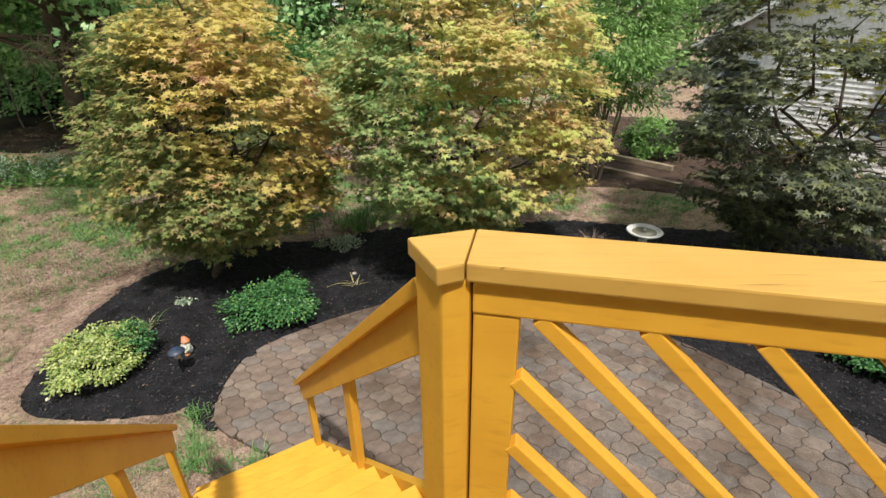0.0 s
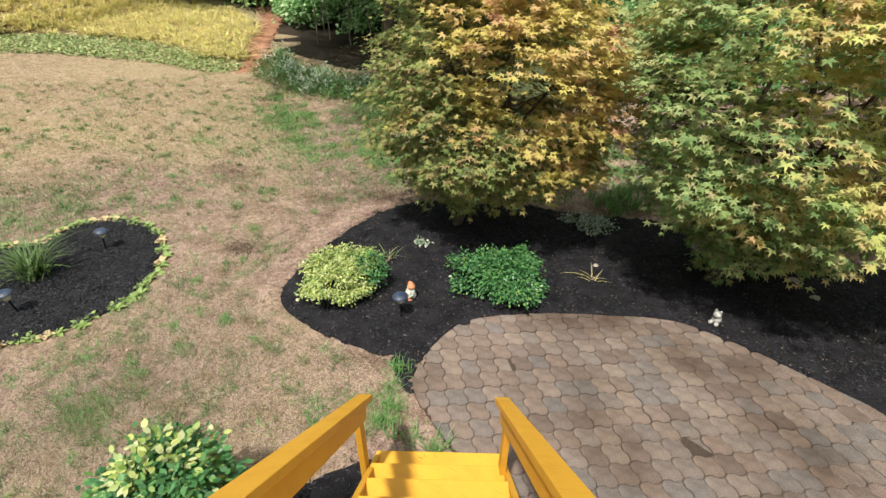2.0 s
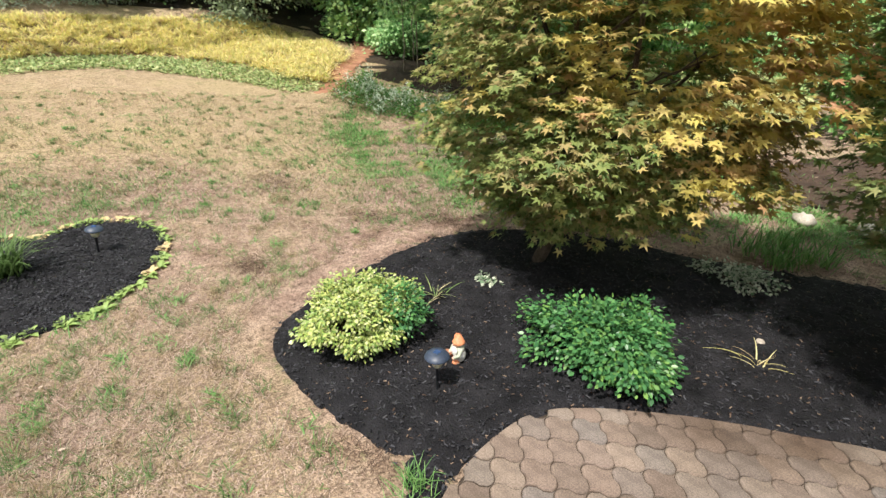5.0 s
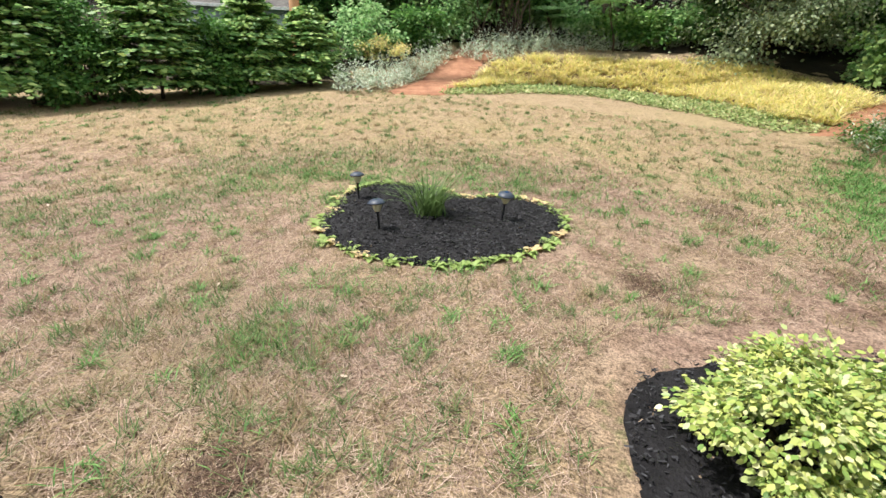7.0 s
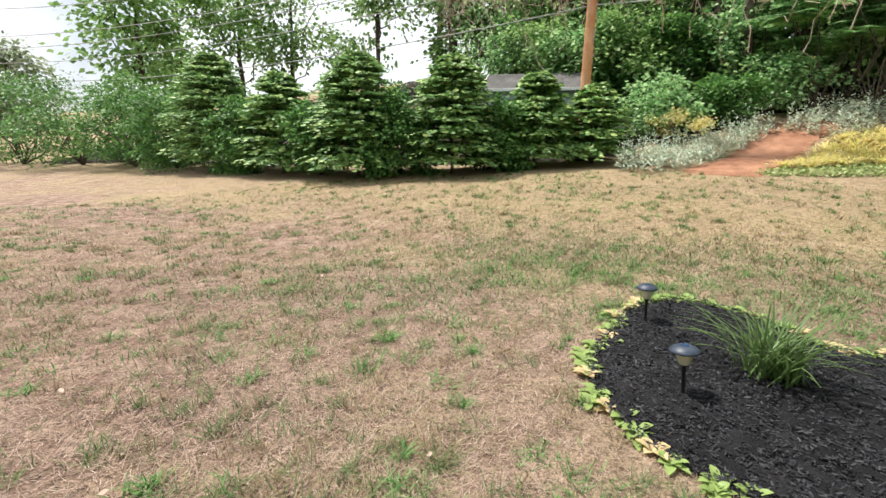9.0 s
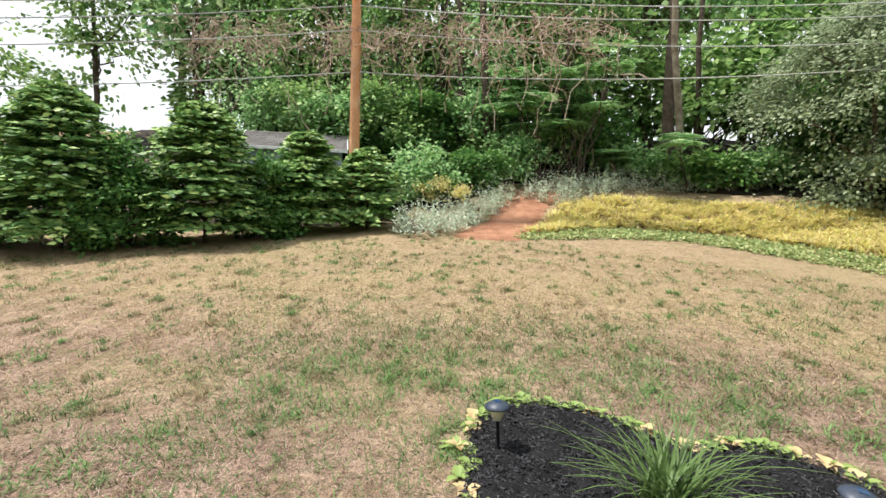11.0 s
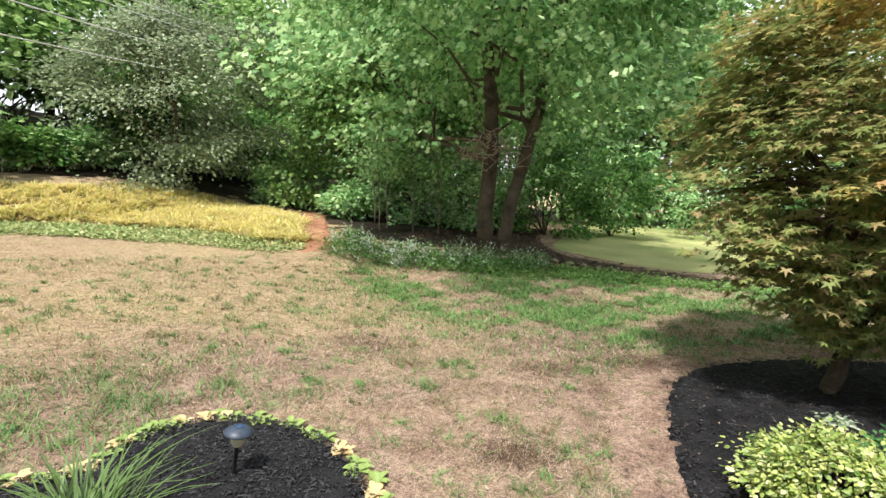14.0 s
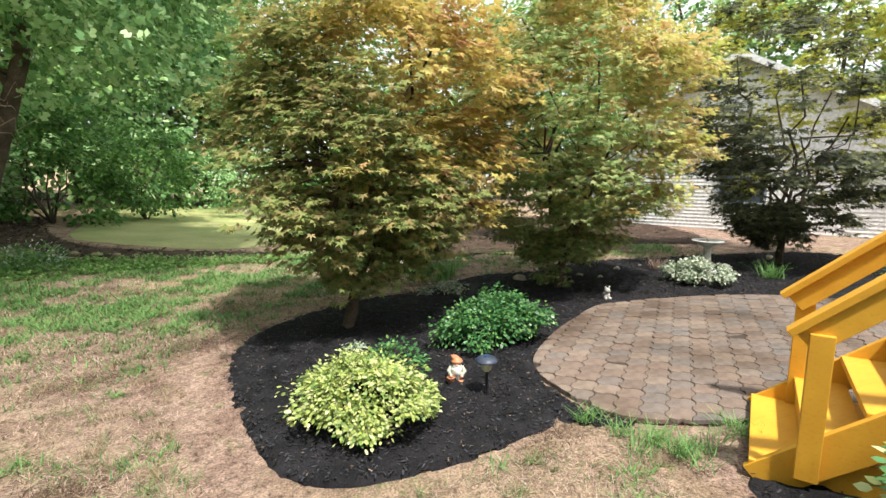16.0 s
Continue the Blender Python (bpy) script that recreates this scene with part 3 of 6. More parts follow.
BED_E = smooth_outline([(-2.0, 9.6), (1.2, 9.3), (3.2, 9.5), (5.0, 8.9), (6.6, 8.6), (8.5, 12.0), (8.0, 16.0), (2.5, 17.0), (-0.6, 14.0), (-2.2, 11.5)])
PATH_W = smooth_outline([(-15.6, 0.6), (-15.7, 1.5), (-17.6, 1.9), (-20.0, 2.4), (-22.5, 3.5), (-23.0, 2.0), (-20.2, 0.9), (-17.6, 0.2), (-16.0, -0.2)])
PATH_N = smooth_outline([(-11.8, 8.7), (-12.4, 9.6), (-13.1, 10.2), (-15.1, 12.4), (-18.0, 14.6), (-22.0, 17.5), (-21.0, 19.0), (-16.0, 14.4), (-12.9, 11.0), (-11.6, 9.6)])


def sheet(name, outline, mat, height, cell, label, category, bulge=0.0, rough=0.008, edge=0.12):
    """A sheet of ground cover inside an outline, following the ground, its rim sunk into it."""
    lo, hi = outline.min(0) - cell, outline.max(0) + cell
    xs, ys = np.arange(lo[0], hi[0], cell), np.arange(lo[1], hi[1], cell)
    gx, gy = np.meshgrid(xs, ys, indexing="ij")
    ins = inside(gx, gy, outline)
    seg = outline[None] - np.stack([gx.ravel(), gy.ravel()], -1)[:, None]
    dist = np.sqrt((seg ** 2).sum(-1)).min(1).reshape(gx.shape)
    sd = np.where(ins, dist, -dist)
    keep = sd > -cell * 1.3
    z = ground_z(gx, gy) + height * np.clip(sd / edge, -1.2, 1) + rng.normal(0, rough, gx.shape) * (sd > 0)
    if name == "mulch_bed":
        z = z - 0.05 * inside(gx, gy, PATIO)
    idx = -np.ones(gx.shape, int)
    idx[keep] = np.arange(keep.sum())
    fine = np.concatenate([outline + (np.roll(outline, -1, 0) - outline) * u for u in (0, 0.25, 0.5, 0.75)])
    fine = fine + rng.normal(0, 0.006, fine.shape)
    for i, j in np.argwhere(keep & ~ins):
        gx[i, j], gy[i, j] = fine[((fine - (gx[i, j], gy[i, j])) ** 2).sum(1).argmin()]
        z[i, j] = ground_z(gx[i, j], gy[i, j]) - 0.012
    v = np.stack([gx[keep], gy[keep], z[keep]], -1)
    q = np.stack([idx[:-1, :-1], idx[1:, :-1], idx[1:, 1:], idx[:-1, 1:]], -1).reshape(-1, 4)
    q = q[(q >= 0).all(1)]
    ob = part(name, Acc().add(v, q).mesh(name, mat, True))
    return tagged(ob, label, category, kind="structure")


def scatter(outline, n, margin=0.0):
    lo, hi = outline.min(0), outline.max(0)
    p = rng.uniform(lo, hi, (int(n * 2.4), 2))
    p = p[inside(p[:, 0], p[:, 1], outline)][:n]
    return p


# ground: one sheet, fine near the walk and coarse towards the horizon
def axis(lo, hi, near0, near1, cell):
    near = np.arange(near0, near1, cell)
    far_lo = near0 - np.cumsum(cell * 1.22 ** np.arange(1, 60))
    far_hi = near1 + np.cumsum(cell * 1.22 ** np.arange(0, 60))
    return np.concatenate([far_lo[far_lo > lo][::-1], near, far_hi[far_hi < hi]])


def make_ground():
    xs, ys = axis(-1500, 1500, -24, 8, 0.22), axis(-1500, 1500, -10, 18, 0.22)
    gx, gy = np.meshgrid(xs, ys, indexing="ij")
    z = ground_z(gx, gy) + 0.012 * np.sin(gx * 1.7 + np.sin(gy * 1.3)) * np.cos(gy * 1.9) - 0.004
    n, k = gx.shape
    i, j = np.meshgrid(np.arange(n - 1), np.arange(k - 1), indexing="ij")
    q = np.stack([i * k + j, (i + 1) * k + j, (i + 1) * k + j + 1, i * k + j + 1], -1).reshape(-1, 4)
    tagged(part("ground", Acc().add(np.stack([gx, gy, z], -1), q).mesh("ground", LAWN, True)), "dry straw-coloured lawn with scattered green weeds", "lawn", kind="structure")


make_ground()
sheet("mulch_bed", BED_A, MULCH, 0.035, 0.05, "black mulch island bed set in the dry lawn", "mulch bed")
sheet("mulch_bed", BED_B, MULCH, 0.03, 0.06, "black mulch bed curving round the paved patio", "mulch bed")
sheet("mulch_bed", BED_H, MULCH, 0.03, 0.06, "black mulch bed beside the yellow stairs", "mulch bed")
sheet("mulch_bed", BED_N, MULCHDRY, 0.03, 0.15, "dark mulch bed with stone edging beyond the lawn", "mulch bed")
sheet("mulch_bed", BED_E, MULCHDRY, 0.03, 0.12, "brown mulch bed in front of the white house", "mulch bed")
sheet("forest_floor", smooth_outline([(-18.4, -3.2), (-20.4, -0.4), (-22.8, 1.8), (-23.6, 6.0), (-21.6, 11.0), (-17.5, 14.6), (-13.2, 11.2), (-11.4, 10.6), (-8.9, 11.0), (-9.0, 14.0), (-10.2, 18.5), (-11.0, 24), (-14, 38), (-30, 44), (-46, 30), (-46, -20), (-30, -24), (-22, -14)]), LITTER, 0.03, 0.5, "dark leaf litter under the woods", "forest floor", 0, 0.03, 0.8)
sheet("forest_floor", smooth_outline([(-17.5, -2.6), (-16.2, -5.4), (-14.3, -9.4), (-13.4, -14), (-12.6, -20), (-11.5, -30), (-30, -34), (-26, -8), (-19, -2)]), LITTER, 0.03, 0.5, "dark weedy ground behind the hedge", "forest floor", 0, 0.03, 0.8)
sheet("far_lawn", smooth_outline([(-7.4, 13.6), (-5.8, 12.5), (-3.6, 12.6), (-2.6, 15), (-2.8, 20), (-4.6, 27), (-8.5, 27), (-8.4, 20), (-7.8, 16)]), FARLAWN, 0.03, 0.4, "sunny green lawn beyond the trees", "lawn", 0, 0.0, 0.5)
sheet("path", PATH_W, REDPATH, 0.03, 0.1, "reddish bark path between the yellow lilies and silver plants", "path")
sheet("path", PATH_N, REDPATH, 0.03, 0.1, "reddish bark path at the edge of the woods", "path")
sheet("paver_bedding", PATIO, JOINT, 0.038, 0.06, "dark sand bedding under the paved patio", "patio", 0, 0.0, 0.06)


# the deck and its stairs; s runs down the stairs, c across them
S0, SD, SA = Vector((-0.058, 0.897, 0)), Vector((-0.514, 0.858, 0)), Vector((0.858, 0.514, 0))
DECK, TOP = 2.0, 2.944


def st(s, c, z):
    return S0 + SD * s + SA * c + Vector((0, 0, z))


def bm_part(name, bm, mat, parent=None, label=""):
    return part(name, from_bm(bm, name, mat), parent, label)


def outline_part(name, pts, z0, z1, mat, parent, label="", bevel=0.005):
    return bm_part(name, prism([(p[0], p[1]) for p in pts], z0, z1, bevel), mat, parent, label)


def rail_z(s):
    return 2.82 - 0.925 * s


def make_stairs():
    stairs = thing("outdoor_stairs", "steep wooden stairs painted golden yellow, leading down from the deck", "stairs")
    for k in range(10):
        s, z = 2.24 - 0.222 * k, 0.10 + 0.19 * k
        a, b = (-0.83, 0.1) if k < 2 else (-0.8, 0.085)
        outline_part("tread", [st(s, a, 0), st(s, b, 0), st(s - 0.27, b, 0), st(s - 0.27, a, 0)], z - 0.04, z, YELLOW, stairs)
    for c in (-0.82, 0.105):
        bm_part("stringer", board(st(2.2, c, -0.02), st(0.02, c, 1.87), 0.038, 0.19), YELLOW, stairs)
    box = [st(2.0, -0.78, 0), st(2.0, 0.05, 0), st(1.6, 0.05, 0), st(1.6, -0.78, 0)]
    outline_part("base_box", box, 0, 0.2, YELLOW, stairs)


def make_rail(c_in, sign, label, start):
    rail = thing("stair_rail", label, "handrail", group="stair rails")
    cc = c_in + sign * 0.045
    bm_part("handrail", board(st(start, cc, rail_z(start) - 0.019), st(2.13, cc, rail_z(2.13) - 0.019), 0.09, 0.038), YELLOW, rail)
    cb = c_in + sign * 0.05
    bm_part("rail_board", board(st(start, cb, rail_z(start) - 0.125), st(2.06, cb, rail_z(2.06) - 0.125), 0.038, 0.125), YELLOW, rail)
    for s in (0.9, 2.0):
        c = c_in + sign * 0.075
        low = max(0.0, 0.1 + 0.19 * (2.24 - s) / 0.222 - 0.22)
        pts = [st(s - 0.05, c - 0.02, 0), st(s + 0.05, c - 0.02, 0), st(s + 0.05, c + 0.02, 0), st(s - 0.05, c + 0.02, 0)]
        outline_part("post", pts, low, rail_z(s + 0.05) - 0.075, YELLOW, rail)


make_stairs()
make_rail(0.0, 1, "sloping yellow handrail on the patio side of the stairs", 0.0)
make_rail(-0.79, -1, "sloping yellow handrail on the lawn side of the stairs", 0.0)

RD = Vector((0.978, -0.21, 0)).normalized()
RN = Vector((0.21, 0.978, 0)).normalized()
RC = Vector((0.042, 0.734, 0))


def rp(u, w=0.0, z=0.0):
    return RC + RD * u + RN * w + Vector((0, 0, z))


def make_deck_rail():
    rail = thing("deck_railing", "yellow deck railing with a wide flat cap and diagonal slats", "railing")
    cap = [rp(0.001, 0), rp(2.9, 0), rp(2.9, 0.15), rp(-0.002, 0.15)]
    outline_part("cap_board", cap, TOP - 0.038, TOP, CAPPAINT, rail, "cracked yellow cap board")
    corner = [rp(-0.002, 0), rp(-0.005, 0.15), (-0.068, 0.842), (-0.008, 0.716)]
    outline_part("corner_cap", corner, TOP - 0.038, TOP, CAPPAINT, rail)
    post = [rp(0.007, 0.016), rp(0.007, 0.105), rp(-0.075, 0.105), (-0.055, 0.833), (0.0, 0.735)]
    outline_part("newel_post", post, 0.0, TOP - 0.04, YELLOW, rail, "", 0.008)
    outline_part("fascia", [rp(0.011, 0.018), rp(2.9, 0.018), rp(2.9, 0.056), rp(0.011, 0.056)], TOP - 0.115, TOP - 0.041, YELLOW, rail)
    outline_part("flat_post", [rp(0.012, 0.022), rp(0.1, 0.022), rp(0.1, 0.1), rp(0.012, 0.1)], DECK - 0.2, TOP - 0.117, YELLOW, rail)
    outline_part("bottom_rail", [rp(0.11, 0.02), rp(2.9, 0.02), rp(2.9, 0.058), rp(0.11, 0.058)], DECK + 0.06, DECK + 0.15, YELLOW, rail)
    z1, z0 = TOP - 0.116, DECK + 0.15
    rise = z1 - z0
    for k in range(-3, 14):
        u0 = 0.135 + 0.188 * k
        zt = z1
        if u0 < 0.1:
            zt = z1 - (0.1 - u0)
            u0 = 0.1
        run = zt - z0
        bm_part("slat", board(rp(u0, 0.038, zt), rp(u0 + run, 0.038, z0), 0.032, 0.036, RN, 0.003), YELLOW, rail)
    outline_part("flat_post", [rp(2.82, 0.022), rp(2.9, 0.022), rp(2.9, 0.1), rp(2.82, 0.1)], 0.0, TOP - 0.142, YELLOW, rail)


make_deck_rail()
left = thing("newel", "rounded yellow post at the head of the stairs", "post")
nl = Vector((-0.785, 0.42, 0))
outline_part("post", [nl + SA * -0.06 + SD * -0.05, nl + SA * 0.03 + SD * -0.05, nl + SA * 0.03 + SD * 0.04, nl + SA * -0.06 + SD * 0.04], 0.0, TOP - 0.04, YELLOW, left)
outline_part("cap", [nl + SA * -0.08 + SD * -0.07, nl + SA * 0.05 + SD * -0.07, nl + SA * 0.05 + SD * 0.055, nl + SA * -0.08 + SD * 0.055], TOP - 0.04, TOP, YELLOW, left, "", 0.016)
deck = thing("deck", "raised wooden deck painted golden yellow", "deck")
for k in range(11):
    a, b = -0.02 - 0.145 * k, -0.16 - 0.145 * k
    outline_part("deck_board", [rp(-1.9, a), rp(2.9, a), rp(2.9, b), rp(-1.9, b)] if k > 3 else [rp(-0.72 + 0.0 * k, a), rp(2.9, a), rp(2.9, b), rp(-0.8, b)], DECK - 0.035, DECK, YELLOW, deck)
outline_part("rim_board", [rp(0.0, 0.02), rp(2.9, 0.02), rp(2.9, -0.018), rp(0.0, -0.018)], DECK - 0.25, DECK - 0.04, YELLOW, deck)
for u in (0.9, 2.6):
    outline_part("deck_post", [rp(u, -1.3), rp(u + 0.1, -1.3), rp(u + 0.1, -1.4), rp(u, -1.4)], 0, DECK - 0.04, YELLOW, deck)
near_house = thing("white_house", "two-storey white clapboard house behind the deck", "house")
bm_part("wall", prism([rp(-1.2, -1.66)[:2], rp(9, -1.66)[:2], rp(9, -9.5)[:2], rp(-1.2, -9.5)[:2]], -0.1, 4.7, 0), SIDING, near_house)
laps = Acc()
for k in range(38):
    z = 0.1 + 0.12 * k
    laps.add([(*rp(-1.2, -1.63)[:2], z), (*rp(9, -1.63)[:2], z), (*rp(9, -1.652)[:2], z + 0.12), (*rp(-1.2, -1.652)[:2], z + 0.12)], [(0, 1, 2, 3)])
part("siding", laps.mesh("siding", SIDING), near_house)
roof = Acc()
e0, e1 = rp(-1.5, -1.3), rp(9.4, -1.3)
q0, q1 = rp(-1.5, -5.6), rp(9.4, -5.6)
w0, w1 = rp(-1.5, -9.9), rp(9.4, -9.9)
roof.add([(*e0[:2], 4.72), (*e1[:2], 4.72), (*q1[:2], 6.4), (*q0[:2], 6.4), (*w0[:2], 4.72), (*w1[:2], 4.72)], [(0, 1, 2, 3), (3, 2, 5, 4)])
roof.add([(*e0[:2], 4.6), (*e1[:2], 4.6), (*q1[:2], 6.28), (*q0[:2], 6.28), (*w0[:2], 4.6), (*w1[:2], 4.6)], [(1, 0, 3, 2), (2, 3, 4, 5)])
part("roof", roof.mesh("roof", SHINGLE), near_house)


# small garden things
def solar_lamp(x, y, label, lean=(0, 0), h=0.33, broken=False):
    lamp = thing("garden_lamp", label, "garden lamp", (x, y, gz(x, y) + 0.03), rng.uniform(0, 360), "solar path lamps")
    lamp.matrix_basis = pose(x, y, gz(x, y) + 0.02, lean[0], lean[1], float(rng.uniform(0, 360)))
    k = h / 0.33
    part("stake", Acc().add(*lathe([(0.0, -0.06), (0.006, -0.05), (0.011, 0.0), (0.011, 0.19 * k), (0.02, 0.195 * k), (0.02, 0.215 * k), (0.0, 0.216 * k)], 10)).mesh("stake", BLACKPLASTIC, True), lamp)
    part("glass", Acc().add(*lathe([(0.024, 0.205 * k), (0.034, 0.222 * k), (0.052, 0.285 * k), (0.053, 0.29 * k), (0.0, 0.29 * k)], 20)).mesh("glass", LAMPGLASS, True), lamp, "ribbed clear glass")
    if not broken:
        part("cap", Acc().add(*lathe([(0.076, 0.285 * k), (0.083, 0.29 * k), (0.081, 0.298 * k), (0.066, 0.314 * k), (0.046, 0.325 * k), (0.038, 0.329 * k), (0.0, 0.33 * k)], 24)).mesh("cap", CAPPLASTIC, True), lamp)
        bm = prism([(-0.02, -0.02), (0.02, -0.02), (0.02, 0.02), (-0.02, 0.02)], 0.329 * k, 0.333 * k, 0.001)
        bm_part("solar_cell", bm, SOLAR, lamp)


solar_lamp(-7.25, 1.18, "black solar path lamp standing in the island bed", (2, -3), 0.32)
solar_lamp(-6.16, 1.65, "black solar path lamp near the daylily clump", (-4, 3), 0.3)
solar_lamp(-6.67, 2.78, "leaning black solar path lamp in the island bed", (6, 8), 0.31)
solar_lamp(-2.73, 3.78, "black solar path lamp beside the garden gnome", (1, -1), 0.3)
solar_lamp(4.2, 5.9, "white tilted solar lamp under the dark maple", (10, 20), 0.26, True)


def blob(radius, centre, squash=(1, 1, 1), n=14, m=9, wob=0.0, seed=0):
    r = np.random.default_rng(seed)
    a = np.linspace(0, np.pi, m)
    prof = [(max(math.sin(t), 0.001) * radius, -math.cos(t) * radius) for t in a]
    v, f = lathe(prof, n)
    v = v * (1 + wob * np.sin(v @ r.normal(size=3) * 9 / radius * 0.6)[:, None])
    return v * squash + np.array(centre), f


def gnome(x, y, turn):
    """A stout bearded figure in a curled cap, holding a basket at its side; it faces its own +y."""
    g = Acc()
    g.add(*blob(0.052, (0, -0.008, 0.06), (1.0, 0.85, 1.15), 18, 12), 0)
    g.add(*blob(0.042, (0, -0.004, 0.115), (1.1, 0.9, 1.0), 18, 12), 3)
    for dx, dz, rr in ((0, 0.098, 0.034), (-0.014, 0.082, 0.022), (0.014, 0.08, 0.022), (0.0, 0.064, 0.018), (-0.024, 0.108, 0.018), (0.024, 0.108, 0.018)):
        g.add(*blob(rr, (dx, 0.03, dz), (1, 0.7, 1.25), 12, 8), 0)
    g.add(*blob(0.031, (0, 0.006, 0.152), (1, 1, 0.95), 18, 12), 4)
    g.add(*blob(0.009, (0, 0.039, 0.15), (1, 1, 0.9), 10, 7), 4)
    for sx in (-1, 1):
        g.add(*blob(0.011, (sx * 0.013, 0.034, 0.138), (1.5, 0.8, 0.6), 10, 6), 0)
        g.add(*blob(0.021, (sx * 0.03, 0.03, 0.018), (1, 1.5, 0.85), 12, 8), 1)
        v, f = tube([(sx * 0.04, 0, 0.125), (sx * 0.062, 0.016, 0.095), (sx * 0.044, 0.045, 0.07)], [0.017, 0.016, 0.012], 10)
        g.add(v, f, 3)
        g.add(*blob(0.013, (sx * 0.042, 0.049, 0.066), (1, 1, 1), 10, 7), 4)
    v, f = lathe([(0.044, 0.165), (0.047, 0.17), (0.043, 0.178), (0.036, 0.186), (0.031, 0.2), (0.023, 0.215), (0.013, 0.224), (0.0, 0.226)], 18)
    v[:, 0] += np.clip(v[:, 2] - 0.185, 0, 1) * 0.75
    v[:, 2] -= np.clip(v[:, 2] - 0.21, 0, 1) * 0.6
    g.add(v, f, 1)
    v, f = lathe([(0.0, 0.0), (0.022, 0.0), (0.03, 0.018), (0.033, 0.04), (0.036, 0.043), (0.031, 0.046), (0.027, 0.04), (0.0, 0.03)], 16)
    v[:, :2] *= (1 + 0.04 * np.cos(np.arctan2(v[:, 1], v[:, 0]) * 8))[:, None]
    g.add(v + [0.042, 0.062, 0.018], f, 2)
    ob = part("garden_gnome", g.mesh("garden_gnome", [CERAMIC, TERRA, WICKER, SLEEVE, SKIN], True))
    ob.matrix_basis = pose(x, y, gz(x, y) + 0.015, 0, 0, turn)
    tagged(ob, "weathered white-bearded garden gnome with an orange cap and a basket", "garden statue")


gnome(-2.82, 4.09, 150)


def statue(name, x, y, turn, parts, label, mats=None, lift=0.02):
    g = Acc()
    for r, c, sq in parts:
        g.add(*blob(r, c, sq, 12, 8))
    ob = part(name, g.mesh(name, mats or CERAMIC, True))
    ob.matrix_basis = pose(x, y, gz(x, y) + lift, 0, 0, turn)
    tagged(ob, label, "garden statue")


statue("cat_statue", 0.06, 5.46, 160, [(0.05, (0, 0, 0.05), (1, 0.9, 1.1)), (0.04, (0, 0.02, 0.12), (1, 1, 1)), (0.014, (0.024, 0.02, 0.16), (1, 0.7, 1.6)), (0.014, (-0.024, 0.02, 0.16), (1, 0.7, 1.6)), (0.022, (0.03, 0.045, 0.02), (1, 1.3, 1)), (0.022, (-0.03, 0.045, 0.02), (1, 1.3, 1))], "small grey and white cat figurine at the patio edge", GREYCERAMIC)
statue("duck_statue", 3.25, 6.0, 40, [(0.075, (0, 0, 0.06), (1.7, 1, 0.8)), (0.035, (-0.14, 0, 0.09), (1.2, 1, 1)), (0.03, (-0.1, 0, 0.07), (1.4, 1, 1)), (0.03, (0.13, 0, 0.08), (1.4, 0.8, 0.7))], "white duck figurine lying in the mulch")
statue("duck_statue", 2.25, 6.25, 200, [(0.06, (0, 0, 0.05), (1.6, 1, 0.8)), (0.03, (0.1, 0, 0.1), (1.1, 1, 1))], "small white duck figurine near the birdbath")
statue("lamb_statue", 0.45, 2.75, 70, [(0.07, (0, 0, 0.09), (1.4, 0.9, 0.9)), (0.045, (0.1, 0, 0.15), (1, 0.9, 1)), (0.02, (0.06, 0.04, 0.02), (1, 1, 1.8)), (0.02, (-0.06, 0.04, 0.02), (1, 1, 1.8)), (0.02, (0.06, -0.04, 0.02), (1, 1, 1.8)), (0.02, (-0.06, -0.04, 0.02), (1, 1, 1.8))], "white lamb figurine beside the stairs")


def birdbath(x, y):
    b = thing("birdbath", "white cast-stone birdbath on a fluted column", "birdbath", (x, y, 0.02))
    v, f = lathe([(0.0, 0.0), (0.17, 0.0), (0.175, 0.03), (0.15, 0.06), (0.11, 0.085), (0.085, 0.1)], 28)
    part("base", Acc().add(v, f).mesh("base", CONCRETE, True), b)
    v, f = lathe([(0.085, 0.1), (0.075, 0.14), (0.058, 0.3), (0.055, 0.4), (0.075, 0.44), (0.11, 0.46)], 32)
    a = np.arctan2(v[:, 1], v[:, 0])
    v[:, :2] *= (1 + 0.05 * np.cos(a * 10))[:, None]
    part("column", Acc().add(v, f).mesh("column", CONCRETE, True), b)
    v, f = lathe([(0.09, 0.455), (0.17, 0.48), (0.235, 0.515), (0.245, 0.535), (0.235, 0.545), (0.215, 0.535), (0.14, 0.505), (0.0, 0.497)], 36)
    part("bowl", Acc().add(v, f).mesh("bowl", CONCRETE, True), b)
    v, f = lathe([(0.17, 0.516), (0.0, 0.5165)], 30)
    part("water", Acc().add(v, f).mesh("water", WATER, True), b)
    g = Acc()
    g.add(*blob(0.022, (0, 0, 0.545), (1, 1.5, 1))).add(*blob(0.013, (0, 0.025, 0.57)))
    part("bird_ornament", g.mesh("bird_ornament", STONE, True), b)


birdbath(2.82, 6.05)


def rock(name, x, y, r, seed, label, mat=STONE):
    v, f = blob(r, (0, 0, r * 0.35), (1.2, 0.9, 0.6), 10, 7, 0.18, seed)
    ob = part(name, Acc().add(v, f).mesh(name, mat, True))
    ob.matrix_basis = pose(x, y, gz(x, y) + 0.015, 0, 0, seed * 40)
    tagged(ob, label, "stone", "garden stones")


